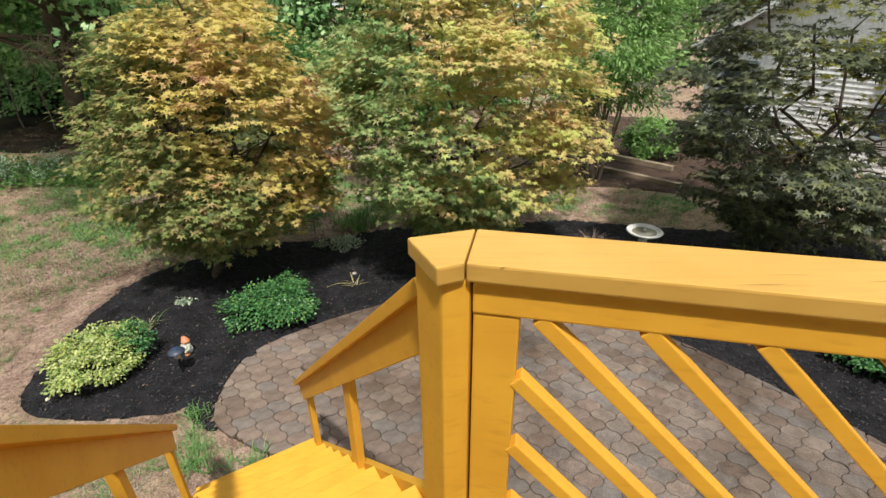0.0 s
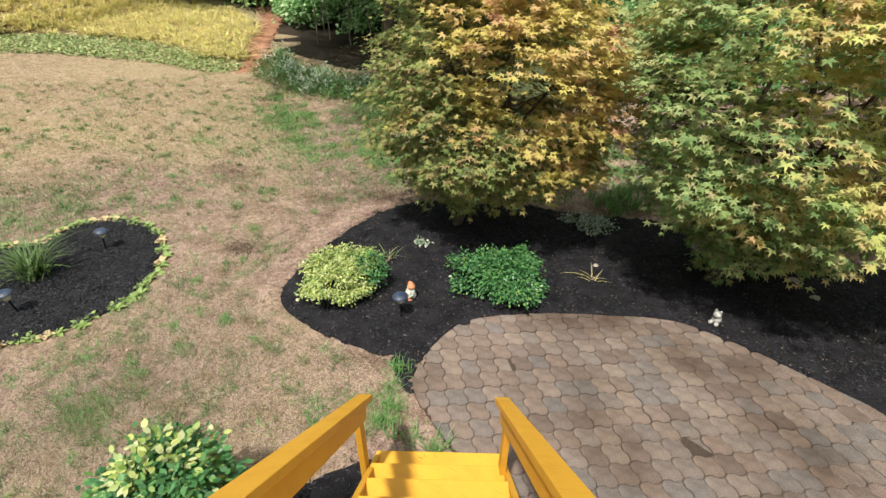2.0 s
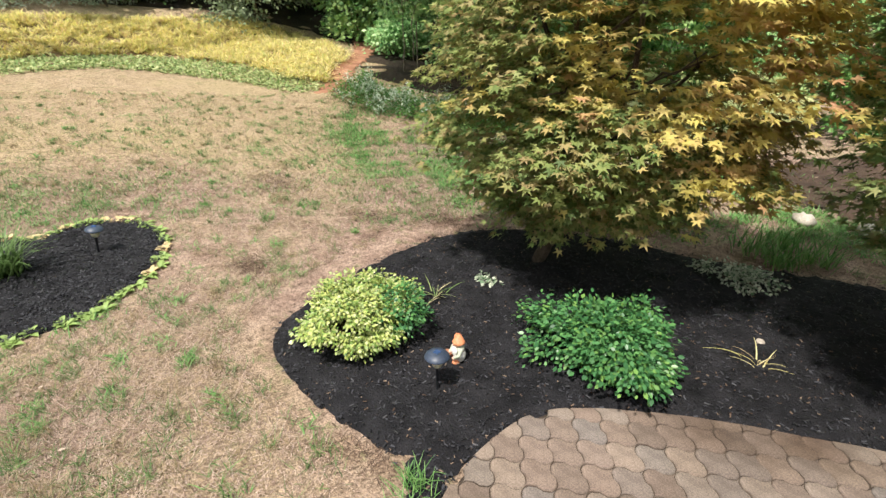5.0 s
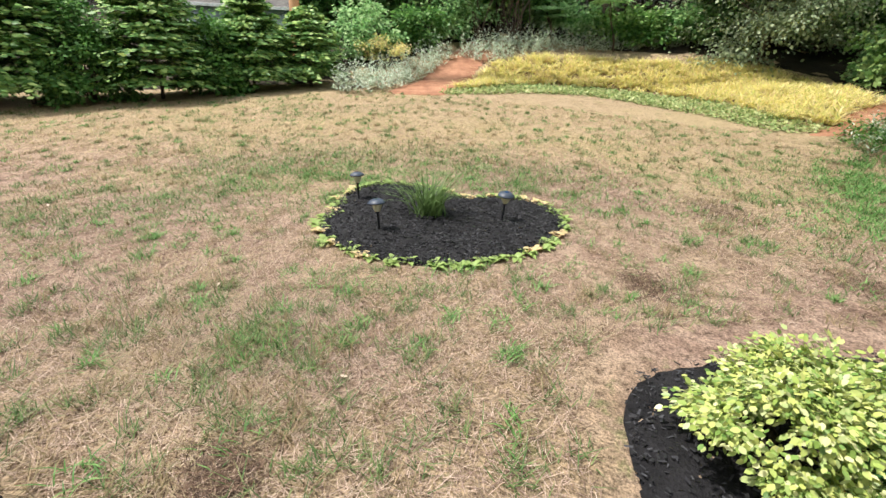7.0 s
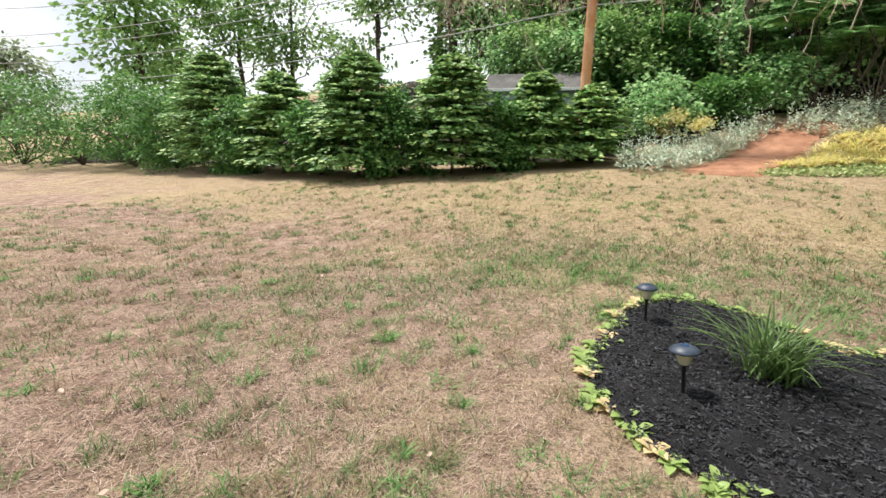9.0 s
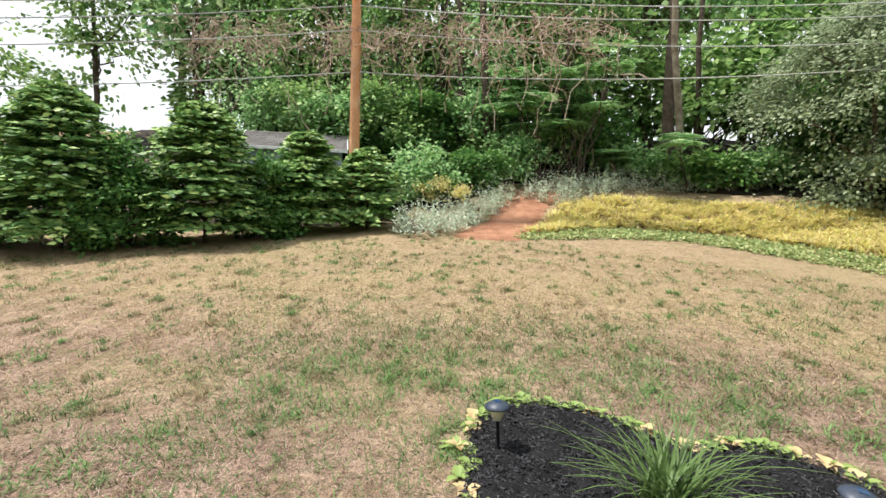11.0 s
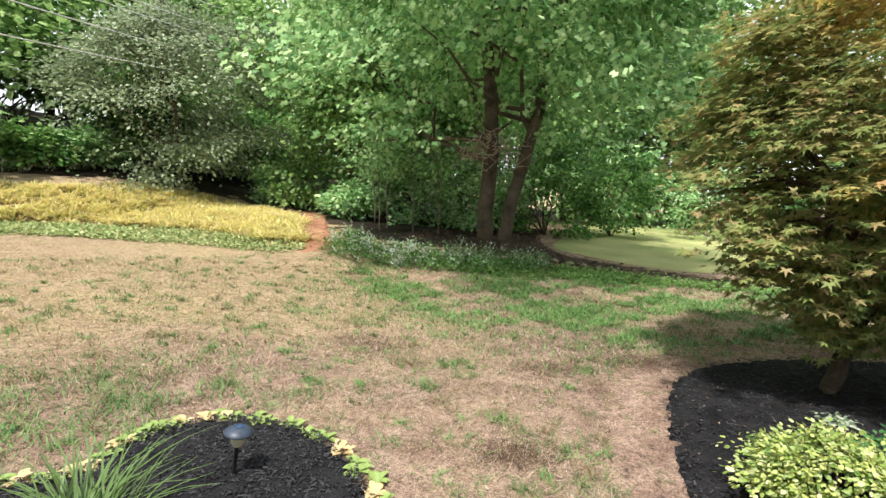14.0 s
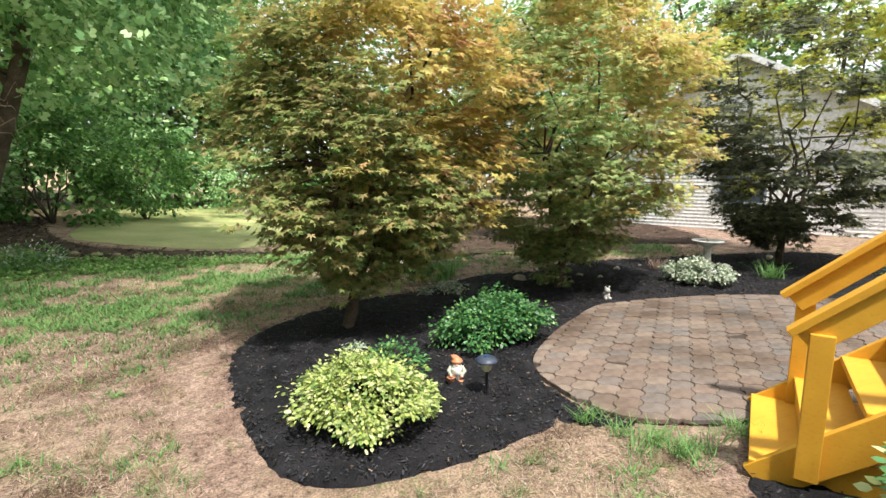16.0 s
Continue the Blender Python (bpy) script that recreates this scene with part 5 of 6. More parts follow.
# lawn blades
def lawn_blades():
    reg = smooth_outline([(-15.8, 0.6), (-12.2, 8.5), (-8.2, 9.0), (-6.7, 9.8), (-3.0, 10.7), (4.5, 8.9), (4.8, 7.4), (1.0, 7.7), (-2.4, 7.2), (-4.4, 6.4), (-4.75, 4.4), (-4.3, 3.1), (-2.4, 3.0), (-2.5, 2.2), (-3.3, 0.8), (-3.0, -4.0), (-4.5, -14.0), (-11.8, -12.5), (-13.3, -6.0), (-15.6, -1.8)], 3)
    cx, cy = -4.2, 1.4

    def pts(n, far):
        a, r = rng.uniform(0, 2 * np.pi, n), far * rng.uniform(0, 1, n) ** 0.8
        p = np.column_stack([cx + r * np.cos(a), cy + r * np.sin(a)])
        ok = inside(p[:, 0], p[:, 1], reg) & ~inside(p[:, 0], p[:, 1], BED_A) & ~inside(p[:, 0], p[:, 1], BED_B) & ~inside(p[:, 0], p[:, 1], PATIO)
        return p[ok]

    k = rng.normal(size=(7, 2)) * 0.9
    ph = rng.uniform(0, 6.28, 7)

    def field(p):
        g = 0.3 * np.sin(p @ k.T + ph).mean(1) + 0.3 * np.sin(p @ k.T * 3.1 + ph * 2).mean(1) - 0.17 - 0.22 * np.exp(-((p[:, 0] + 5.0) / 1.8) ** 2 - ((p[:, 1] - 2.5) / 2.0) ** 2) - 0.3 * np.exp(-((p[:, 0] + 4.0) / 1.6) ** 2 - ((p[:, 1] - 1.0) / 1.8) ** 2)
        for gx_, gy_, rx_, ry_, w_ in ((-9.4, 1.5, 1.1, 2.8, 0.62), (-8.0, -1.2, 1.6, 1.4, 0.3), (-7.3, 7.4, 3.0, 1.3, 0.42), (-5.4, 6.6, 1.4, 1.9, 0.4), (-4.6, -1.5, 2.5, 2.0, 0.1), (-14, -3, 3, 5, 0.15)):
            g = g + w_ * np.exp(-((p[:, 0] - gx_) / rx_) ** 2 - ((p[:, 1] - gy_) / ry_) ** 2)
        return g

    dry = Acc()
    p = pts(170000, 12.5)
    dist = np.hypot(p[:, 0] - cx, p[:, 1] - cy)
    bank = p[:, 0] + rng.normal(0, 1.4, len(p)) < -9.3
    blades(dry, on_ground(p, -0.004)[(dist >= 4.5) & ~bank], 1, 0.05, 0.009, 1.2, 0, 1)
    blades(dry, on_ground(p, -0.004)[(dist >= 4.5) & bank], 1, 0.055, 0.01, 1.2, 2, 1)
    blades(dry, on_ground(pts(90000, 5.5), -0.003), 1, 0.038, 0.004, 1.6, 0, 1)
    blades(dry, on_ground(pts(100000, 5.5), -0.001), 1, 0.032, 0.0034, 1.7, 1, 1)
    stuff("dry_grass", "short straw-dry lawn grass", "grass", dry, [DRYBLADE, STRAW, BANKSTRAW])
    ol = Acc()
    p = pts(260000, 12.5)
    p = p[field(p) + rng.normal(0, 0.12, len(p)) > 0.12]
    blades(ol, on_ground(p, -0.004), 1, 0.055, 0.011, 1.0, 0, 1)
    stuff("fading_grass", "patches of olive half-dry grass", "grass", ol, OLIVEBLADE)
    tf = Acc()
    for q in pts(5200, 12.5):
        s_ = rng.uniform(0.02, 0.055)
        w = q + rng.normal(0, s_, (int(rng.integers(10, 34)), 2)) * [1.25, 0.85]
        near = (q[0] - cx) ** 2 + (q[1] - cy) ** 2 < 16
        blades(tf, on_ground(w, -0.003), 1, 0.075, 0.006 if near else 0.009, 0.9, int(rng.integers(0, 3)), 1)
    stuff("grass_tufts", "small dark olive and straw tufts of old grass in the dry lawn", "grass", tf, [OLIVEBLADE, TUFTBLADE, OLIVEBLADE])
    so = Acc()
    for qx, qy, qs in ((-2.62, 3.22, 0.1), (-5.4, 5.35, 0.13), (-5.3, 3.75, 0.09), (-4.7, 5.9, 0.16), (-3.34, 1.67, 0.07), (-7.5, 5.2, 0.2)):
        w = np.array([qx, qy]) + rng.normal(0, qs, (900, 2)) * [1.5, 1.0]
        w = w[~inside(w[:, 0], w[:, 1], BED_B) & ~inside(w[:, 0], w[:, 1], PATIO)]
        blades(so, on_ground(w, -0.002), 1, 0.035, 0.006, 1.8, 0, 1)
    stuff("dead_thatch", "bare brown patches of dead thatch in the lawn", "grass", so, SOILBLADE)
    lf = pts(130, 7)
    flat = Acc()
    leaves(flat, on_ground(lf, 0.03), unit(rng.normal(size=(len(lf), 3)) * [1, 1, 0.15]), np.tile([0, 0, 1.0], (len(lf), 1)) + rng.normal(0, 0.3, (len(lf), 3)), rng.uniform(0.02, 0.05, len(lf)), ROUND, 0, 0.3)
    stuff("fallen_leaves", "small dry brown leaves scattered on the lawn", "fallen leaves", flat, STRAW)
    gr = Acc()
    c = pts(1900, 13)
    north = c[:, 1] > 4.5
    c = c[north | (rng.uniform(size=len(c)) < 0.42)]
    for q in c:
        m = int(rng.integers(6, 26))
        s = rng.uniform(0.02, 0.085) * (1.6 if q[1] > 5 else 1)
        w = q + rng.normal(0, s, (m, 2)) * [1.3, 0.8]
        blades(gr, on_ground(w, -0.003), 2, 0.06, 0.0075, 1.1, 0, 2)
    for qx, qy, sx, sy, n in ((-8.4, 1.9, 0.5, 1.5, 5200), (-8.0, -0.1, 0.5, 0.8, 2200), (-7.6, 3.6, 0.35, 0.7, 900)):
        w = np.array([qx, qy]) + rng.normal(0, 1, (n, 2)) * [sx, sy]
        w = w[~inside(w[:, 0], w[:, 1], BED_A)]
        w = w[np.sin(w[:, 0] * 6 + w[:, 1] * 2) * np.sin(w[:, 1] * 5 - w[:, 0] * 3) + rng.normal(0, 0.4, len(w)) > -0.1]
        blades(gr, on_ground(w, -0.003), 1, 0.07, 0.009, 0.9, 0, 1)
    stuff("green_weeds", "scattered bright green weed tufts in the lawn", "grass", gr, GREENBLADE)
    g2 = Acc()
    zone = smooth_outline([(-10.4, 8.2), (-8.4, 7.0), (-6.0, 6.2), (-4.6, 6.6), (-2.0, 8.0), (1.5, 8.1), (4.2, 8.0), (4.6, 8.8), (1.0, 9.2), (-3.2, 10.6), (-6.4, 9.9), (-8.4, 8.9)])
    w = scatter(zone, 52000)
    w = w + rng.normal(0, 1, w.shape) * np.where(rng.uniform(size=(len(w), 1)) < 0.4, 0.45, 0.12)
    w = w[~inside(w[:, 0], w[:, 1], BED_B)]
    w = on_ground(w, -0.003)
    w = w[np.sin(w[:, 0] * 2.1 + 1) * np.sin(w[:, 1] * 2.7) + 0.8 * np.sin(w[:, 0] * 7.3 + 2 * w[:, 1]) * np.sin(w[:, 1] * 8.1 - w[:, 0]) + rng.normal(0, 0.3, len(w)) > 0.12]
    blades(g2, w, 1, 0.075, 0.016, 1.0, 0, 1)
    stuff("green_weeds", "greener grass at the shaded far edge of the lawn", "grass", g2, GREENBLADE)


lawn_blades()


def chips(outline, n, mat, size, dz, label):
    p = scatter(outline, n)
    p = p[~inside(p[:, 0], p[:, 1], PATIO)]
    v3 = on_ground(p, dz) + np.column_stack([np.zeros((len(p), 2)), rng.uniform(-0.004, 0.008, len(p))])
    a = rng.uniform(0, 6.28, len(p))
    tip = np.column_stack([np.cos(a), np.sin(a), rng.normal(0, 0.25, len(p))])
    nor = np.tile([0, 0, 1.0], (len(p), 1)) + rng.normal(0, 0.45, (len(p), 3))
    ac = Acc()
    shape = (np.array([(-0.16, 0), (0.16, 0.05), (0.12, 1.0), (-0.14, 0.9)]), np.array([(0, 1, 2), (0, 2, 3)]))
    leaves(ac, v3, tip, nor, size * rng.uniform(0.5, 1.3, len(p)), shape, 0, 0.05)
    stuff("mulch_chips", label, "mulch", ac, mat)


chips(BED_A, 20000, CHIP, 0.026, 0.038, "loose black bark chips on the island bed")
chips(BED_B, 60000, CHIP, 0.027, 0.034, "loose black bark chips round the patio")
chips(BED_B, 4500, CHIPBROWN, 0.024, 0.038, "brown bark bits among the black chips")
chips(BED_H, 6000, CHIP, 0.034, 0.034, "loose black bark chips by the stairs")
chips(BED_E, 4000, CHIPBROWN, 0.07, 0.034, "brown bark chips before the house")
chips(BED_N, 3500, CHIPBROWN, 0.09, 0.034, "bark chips beyond the lawn")

# woods
WOODS = []
r2 = np.random.default_rng(99)
for i in range(46):
    t = i / 45
    x = -27.5 + 2.5 * math.sin(t * 9) - r2.uniform(0, 9)
    y = -20 + 54 * t + r2.uniform(-0.8, 0.8)
    WOODS.append((x, y))
for i, (x, y) in enumerate(WOODS):
    tree("woodland_tree", "tall slender woodland tree with a bare trunk and leafy crown", x, y, r2.uniform(13, 18), r2.uniform(2.3, 3.4), OAKLEAF if i % 3 else BIGLEAF, 300, 5, 0.4, 100 + i, r2.uniform(0.2, 0.45), BROAD, BARK if i % 4 else BARKLIGHT, r2.uniform(0.12, 0.25), 0.5, "woodland trees", inner=0.3)
# understory on the bank
for i in range(24):
    t = i / 23
    x, y = -24.6 + 1.2 * math.sin(t * 11) + 2.5 * sstep(0.7, 1, t), -9 + 30 * t + r2.uniform(-0.5, 0.5)
    h = r2.uniform(1.3, 4.6) if not 0.52 < t < 0.68 else 1.0
    bush("understory_shrub", "leafy woodland shrub at the edge of the bank", float(x), float(y), (r2.uniform(1.0, 1.7),) * 2, h, (BIGLEAF, OAKLEAF, HEDGEROUND)[i % 3], 420, 8, 0.2, BROAD, 200 + i, 0.25, None, 0.3, "shrub", "woodland edge shrubs")
for i in range(22):
    t = i / 21
    x, y = -30.5 - 3 * math.sin(t * 7), -16 + 46 * t
    bush("woodland_thicket", "dense dark thicket inside the woods", float(x), float(y), (2.3, 2.3), r2.uniform(4.5, 7.5), OAKLEAF, 320, 6, 0.38, BROAD, 230 + i, 0.5, None, 0.2, "shrub", "woodland thickets")

for i, (x, y, h, r) in enumerate([(-19.3, -3.6, 1.4, 0.9), (-20.6, -1.9, 1.7, 1.0), (-21.6, -0.2, 1.5, 0.9), (-22.8, 1.2, 1.8, 1.1), (-18.6, -5.2, 2.2, 1.1), (-10.2, 14.6, 2.8, 1.5), (-8.4, 16.4, 3.2, 1.6), (-12.3, 15.2, 2.6, 1.4), (-6.6, 18.8, 3.0, 1.7), (-14.2, 13.6, 1.2, 0.9), (-1.0, 15.5, 2.2, 1.4), (-3.0, 22.0, 3.4, 2.0), (1.2, 18.5, 3.0, 1.8), (-18.8, 15.6, 2.0, 1.4)]):
    bush("woodland_shrub", "leafy dark shrub filling the edge of the woods", x, y, (r, r), h, (HEDGEROUND, BIGLEAF)[i % 2], 420, 8, 0.14, BROAD, 270 + i, 0.16, None, 0.3, "shrub", "woodland shrubs", low=-0.8)
bush("barberry_shrub", "reddish-yellow shrub by the bark path", -19.6, -1.0, (0.8, 0.7), 1.0, DAYLILY, 200, 8, 0.08, BROAD, 290, 0.1, None, 0.3)
for i in range(9):
    x, y = -24.8 - 0.8 * (i % 2), -10.5 + 1.7 * i
    tree("vine_clad_tree", "tree hung with green vines down to the ground", x, y, 7.5 + 3 * ((i * 7) % 3), 1.5, (BIGLEAF, LIGHTLEAF, OAKLEAF)[i % 3], 420, 9, 0.17, 500 + i, -0.02, BROAD, BARK, 0.15, 0.3, "vine-clad trees", inner=0.35, flat=1.6)

# the big double-trunked maple and its neighbours
tree("shade_tree", "large double-trunked shade tree with low sweeping boughs", -8.3, 10.85, 11.5, 4.4, BIGLEAF, 3300, 9, 0.135, 301, 0.2, LOBED, BARK, 0.2, 0.22, lean=(0.3, 0.2), forks=12, inner=0.35, flat=0.35, lump=0.3)
tree("shade_tree", "second leaning trunk of the large shade tree", -7.98, 10.95, 10.5, 3.6, BIGLEAF, 1600, 9, 0.13, 302, 0.3, LOBED, BARK, 0.16, 0.3, lean=(1.4, 0.4), forks=8, inner=0.35, flat=0.35)
tree("autumn_olive", "grey-green small-leaved tree leaning over the bank", -20.5, 12.0, 7.5, 3.0, OLIVE, 2800, 10, 0.13, 303, 0.05, BROAD, BARK, 0.1, 0.24, inner=0.4, flat=0.6, lump=0.4)
tree("woodland_maple", "broad-leaved young maple at the edge of the woods", -16.0, 16.0, 9.0, 3.7, OAKLEAF, 2000, 9, 0.16, 304, 0.1, LOBED, BARK, 0.12, 0.28, inner=0.35, flat=0.35)
tree("woodland_maple", "broad-leaved young maple among the saplings", -13.6, 16.2, 8.0, 3.0, OAKLEAF, 1600, 9, 0.17, 305, 0.28, LOBED, BARK, 0.1, 0.28, inner=0.35, flat=0.35)
for i, (x, y) in enumerate([(-11.8, 11.8), (-12.1, 12.6), (-13.0, 13.3), (-11.2, 12.6), (-10.4, 12.6)]):
    tree("sapling", "thin pale sapling at the edge of the woods", x, y, 3.2, 0.7, BIGLEAF, 60, 7, 0.13, 310 + i, 0.55, BROAD, BARKLIGHT, 0.022, 0.2, "saplings")
for i in range(14):
    x, y = -19 + i * 1.15, 20.5 + 2.2 * math.sin(i * 1.7) + (3.5 if i > 8 else 0) + 0.4 * i
    tree("woodland_tree", "tall leafy tree behind the lawn", x, y, r2.uniform(11, 15), 3.0, (BIGLEAF, OAKLEAF)[i % 2], 560, 8, 0.28, 330 + i, 0.0, BROAD, BARK, 0.15, 0.45, "woodland trees", inner=0.3)
for i in range(12):
    x, y = -14 + i * 2.6, 33 + 2.5 * math.sin(i * 2.1)
    tree("woodland_tree", "tall distant tree beyond the far lawn", x, y, r2.uniform(12, 17), 3.6, (LIGHTLEAF, BIGLEAF, OAKLEAF)[i % 3], 420, 9, 0.36, 350 + i, 0.0, BROAD, BARK, 0.16, 0.55, "far trees", inner=0.3)
for i in range(9):
    x, y = 14 + i * 2.2, 30 - i * 3.0
    tree("woodland_tree", "tall tree behind the white house", x, y, r2.uniform(13, 18), 3.8, (BIGLEAF, OAKLEAF)[i % 2], 420, 9, 0.36, 370 + i, 0.12, BROAD, BARK, 0.16, 0.55, "far trees", inner=0.3)
for i, (x, y, h, r, m) in enumerate([(-27, -30, 13, 3, 2), (-24.5, -33, 16, 3, 0), (-21.5, -36, 12, 2.6, 2), (-15.8, -29, 11.5, 2.3, 0), (-13.0, -44, 8, 2.6, 1), (-9.5, -48, 6, 3, 2), (-5.5, -46, 5.5, 3, 2), (-30, -24, 15, 3, 2)]):
    tree("far_tree", "light green tree beyond the hedge", x, y, h, r, (LIGHTLEAF, OLIVE, OAKLEAF)[m], 420, 9, 0.34, 390 + i, 0.15, BROAD, BARK, 0.18, 0.5, "far trees", inner=0.3)

arb = tree("multistem_arborvitae", "light green many-stemmed evergreen tree near the house", 3.3, 10.0, 5.2, 1.25, LIGHTLEAF, 2300, 9, 0.12, 400, 0.28, SLIM, BARKLIGHT, 0.05, 0.14, forks=3, inner=0.35)
sm = Acc()
for i in range(6):
    a = i * 1.05
    sm.add(*limb((0.12 * math.cos(a), 0.12 * math.sin(a), 0), (0.5 * math.cos(a), 0.5 * math.sin(a), 2.2), 0.035, 0.02, 0.06, 6, 6))
part("woody_frame", sm.mesh("woody_frame", BARKLIGHT, True), arb)


tangle = thing("dead_bough", "tangle of bare grey twigs hanging on the shade tree", "branch", (-8.1, 10.5, 0))
tw = Acc()
for i in range(46):
    p0 = np.array([r2.normal(0, 0.25), r2.normal(0, 0.15), 2.75 + r2.normal(0, 0.15)])
    e = p0 + [r2.normal(0, 0.5), r2.normal(-0.1, 0.3), r2.uniform(-0.5, 0.45)]
    tw.add(*limb(p0, e, 0.012, 0.003, 0.5, 6, 4))
part("brushwood", tw.mesh("brushwood", VINE, True), tangle, kind="stuff")


# ailanthus with feathered fronds
def frond_tree(label, x, y, h, n, seed):
    global rng
    keep, rng = rng, np.random.default_rng(seed)
    tr = thing("sumac_tree", label, "tree", (x, y, gz(x, y)), group="sumacs on the bank")
    tk, ac = Acc(), Acc()
    for s in range(n):
        a = rng.uniform(0, 6.28)
        tip = np.array([math.cos(a), math.sin(a), 0]) * rng.uniform(0.1, 0.34) * h + [0, 0, h * rng.uniform(0.45, 1.0)]
        tk.add(*limb((0, 0, 0), tip, 0.03, 0.012, 0.12, 5, 5))
        for q in range(9):
            b = q * 0.7 + rng.uniform(-0.2, 0.2)
            ln = rng.uniform(0.7, 1.05)
            d = np.array([math.cos(b), math.sin(b), 0.45])
            t = np.linspace(0.15, 1, 12)[:, None]
            rib = tip + d * t * ln + np.array([0, 0, -0.5]) * t ** 2 * ln
            side = np.array([-math.sin(b), math.cos(b), 0])
            for sg in (-1, 1):
                leaves(ac, rib, side * sg + d * 0.3 - [0, 0, 0.25], np.tile([0, 0, 1.0], (12, 1)) + d * 0.3, 0.32 * np.sin(t[:, 0] * 2.6 + 0.3).clip(0.3), OVAL, 0, 0.1)
    part("woody_frame", tk.mesh("woody_frame", BARK, True), tr)
    part("fronds", ac.mesh("fronds", BIGLEAF), tr)
    rng = keep


for i, (x, y, h, n) in enumerate([(-22.5, 2.2, 4.2, 9), (-22.8, 3.6, 4.8, 10), (-23.5, 1.0, 3.6, 7), (-23.0, 7.6, 2.2, 2), (-23.4, 5.2, 2.0, 4), (-24.2, 3.0, 5.0, 8)]):
    frond_tree("sumac with long feathered leaves on the bank", x, y, h, n, 420 + i)

# thick trunks seen between the leaves
for i, (x, y, lx, r, h) in enumerate([(-23.6, 0.2, 0.5, 0.17, 11), (-24.6, -1.0, 0.3, 0.2, 12), (-24.8, 7.4, 0.2, 0.26, 9), (-24.6, 8.0, 1.6, 0.16, 9), (-24.0, 13.8, -0.4, 0.3, 12), (-26.0, 5.0, 0.5, 0.14, 12), (-27.0, 2.0, -0.5, 0.15, 12), (-26.4, 9.2, 0.8, 0.13, 12)]):
    t = thing("bare_trunk", "tall bare tree trunk at the edge of the woods", "tree trunk", (x, y, gz(x, y)), group="trunks on the bank")
    part("trunk", Acc().add(*limb((0, 0, -0.2), (lx, -lx, h), r, r * 0.6, 0.02, 8, 9)).mesh("trunk", BARK if i not in (3,) else BARKLIGHT, True), t)
for i in range(9):
    t = thing("fallen_branch", "dead bare branch leaning in the dark woods", "branch", (-25.5 - r2.uniform(0, 2), 7.5 + i * 0.7, gz(-26, 8)), group="dead branches")
    part("branch", Acc().add(*limb((0, 0, r2.uniform(0.2, 1)), (r2.uniform(-0.5, 0.5), r2.uniform(1.5, 3.5), r2.uniform(1.2, 2.8)), 0.06, 0.02, 0.1, 6, 6)).mesh("branch", BARK, True), t)

# pole and wires
px, py = -18.03, -3.53
pole = thing("utility_pole", "tall round wooden utility pole, reddish towards the foot", "utility pole", (px, py, gz(px, py)))
part("shaft", Acc().add(*tube([(0, 0, -0.3), (-0.03, 0, 3), (-0.05, 0, 6), (-0.08, 0, 11)], [0.16, 0.15, 0.135, 0.12], 14)).mesh("shaft", POLEWOOD, True), pole)
zp = gz(px, py)
for i, (za, zs, zn) in enumerate([(5.6, 4.9, 6.2), (6.7, 6.2, 7.2), (6.3, 5.6, 6.9), (7.3, 7.6, 8.0), (4.4, 4.1, 6.0)]):
    mid = np.array([px, py, zp + za])
    for end in ((-9.0, -36.0, 0.6 + zs), (-19.5, 24.0, 1.5 + zn)):
        t = np.linspace(0, 1, 24)[:, None]
        line = mid + (np.array(end) - mid) * t
        line[:, 2] -= 0.9 * (4 * t * (1 - t))[:, 0]
        w = part("utility_wire", Acc().add(*tube(line, [0.017] * 24, 5)).mesh("utility_wire", WIRE, True))
        tagged(w, "thin overhead cable slung from the wooden pole", "cable", "overhead cables")
vn = Acc()
for i in range(300):
    y = r2.uniform(-9.5, 3.6)
    t0 = (y - py) / (24 - py)
    z = zp + 5.4 + r2.uniform(-0.1, 0.6)
    p0 = np.array([px - 0.2 + r2.uniform(-0.4, 0.4), y, z])
    k = 9
    pts = p0 + np.cumsum(r2.normal(0, 0.16, (k, 3)), 0) + np.linspace(0, 1, k)[:, None] * [r2.uniform(-0.4, 0.4), r2.uniform(-0.8, 0.8), -r2.uniform(0.1, 2.6 if i % 4 == 0 else 0.9)]
    vn.add(*tube(pts, [0.011] * k, 4))
stuff("dead_vines", "tangle of dead grey vines hanging from the cables", "vine", vn, VINE)


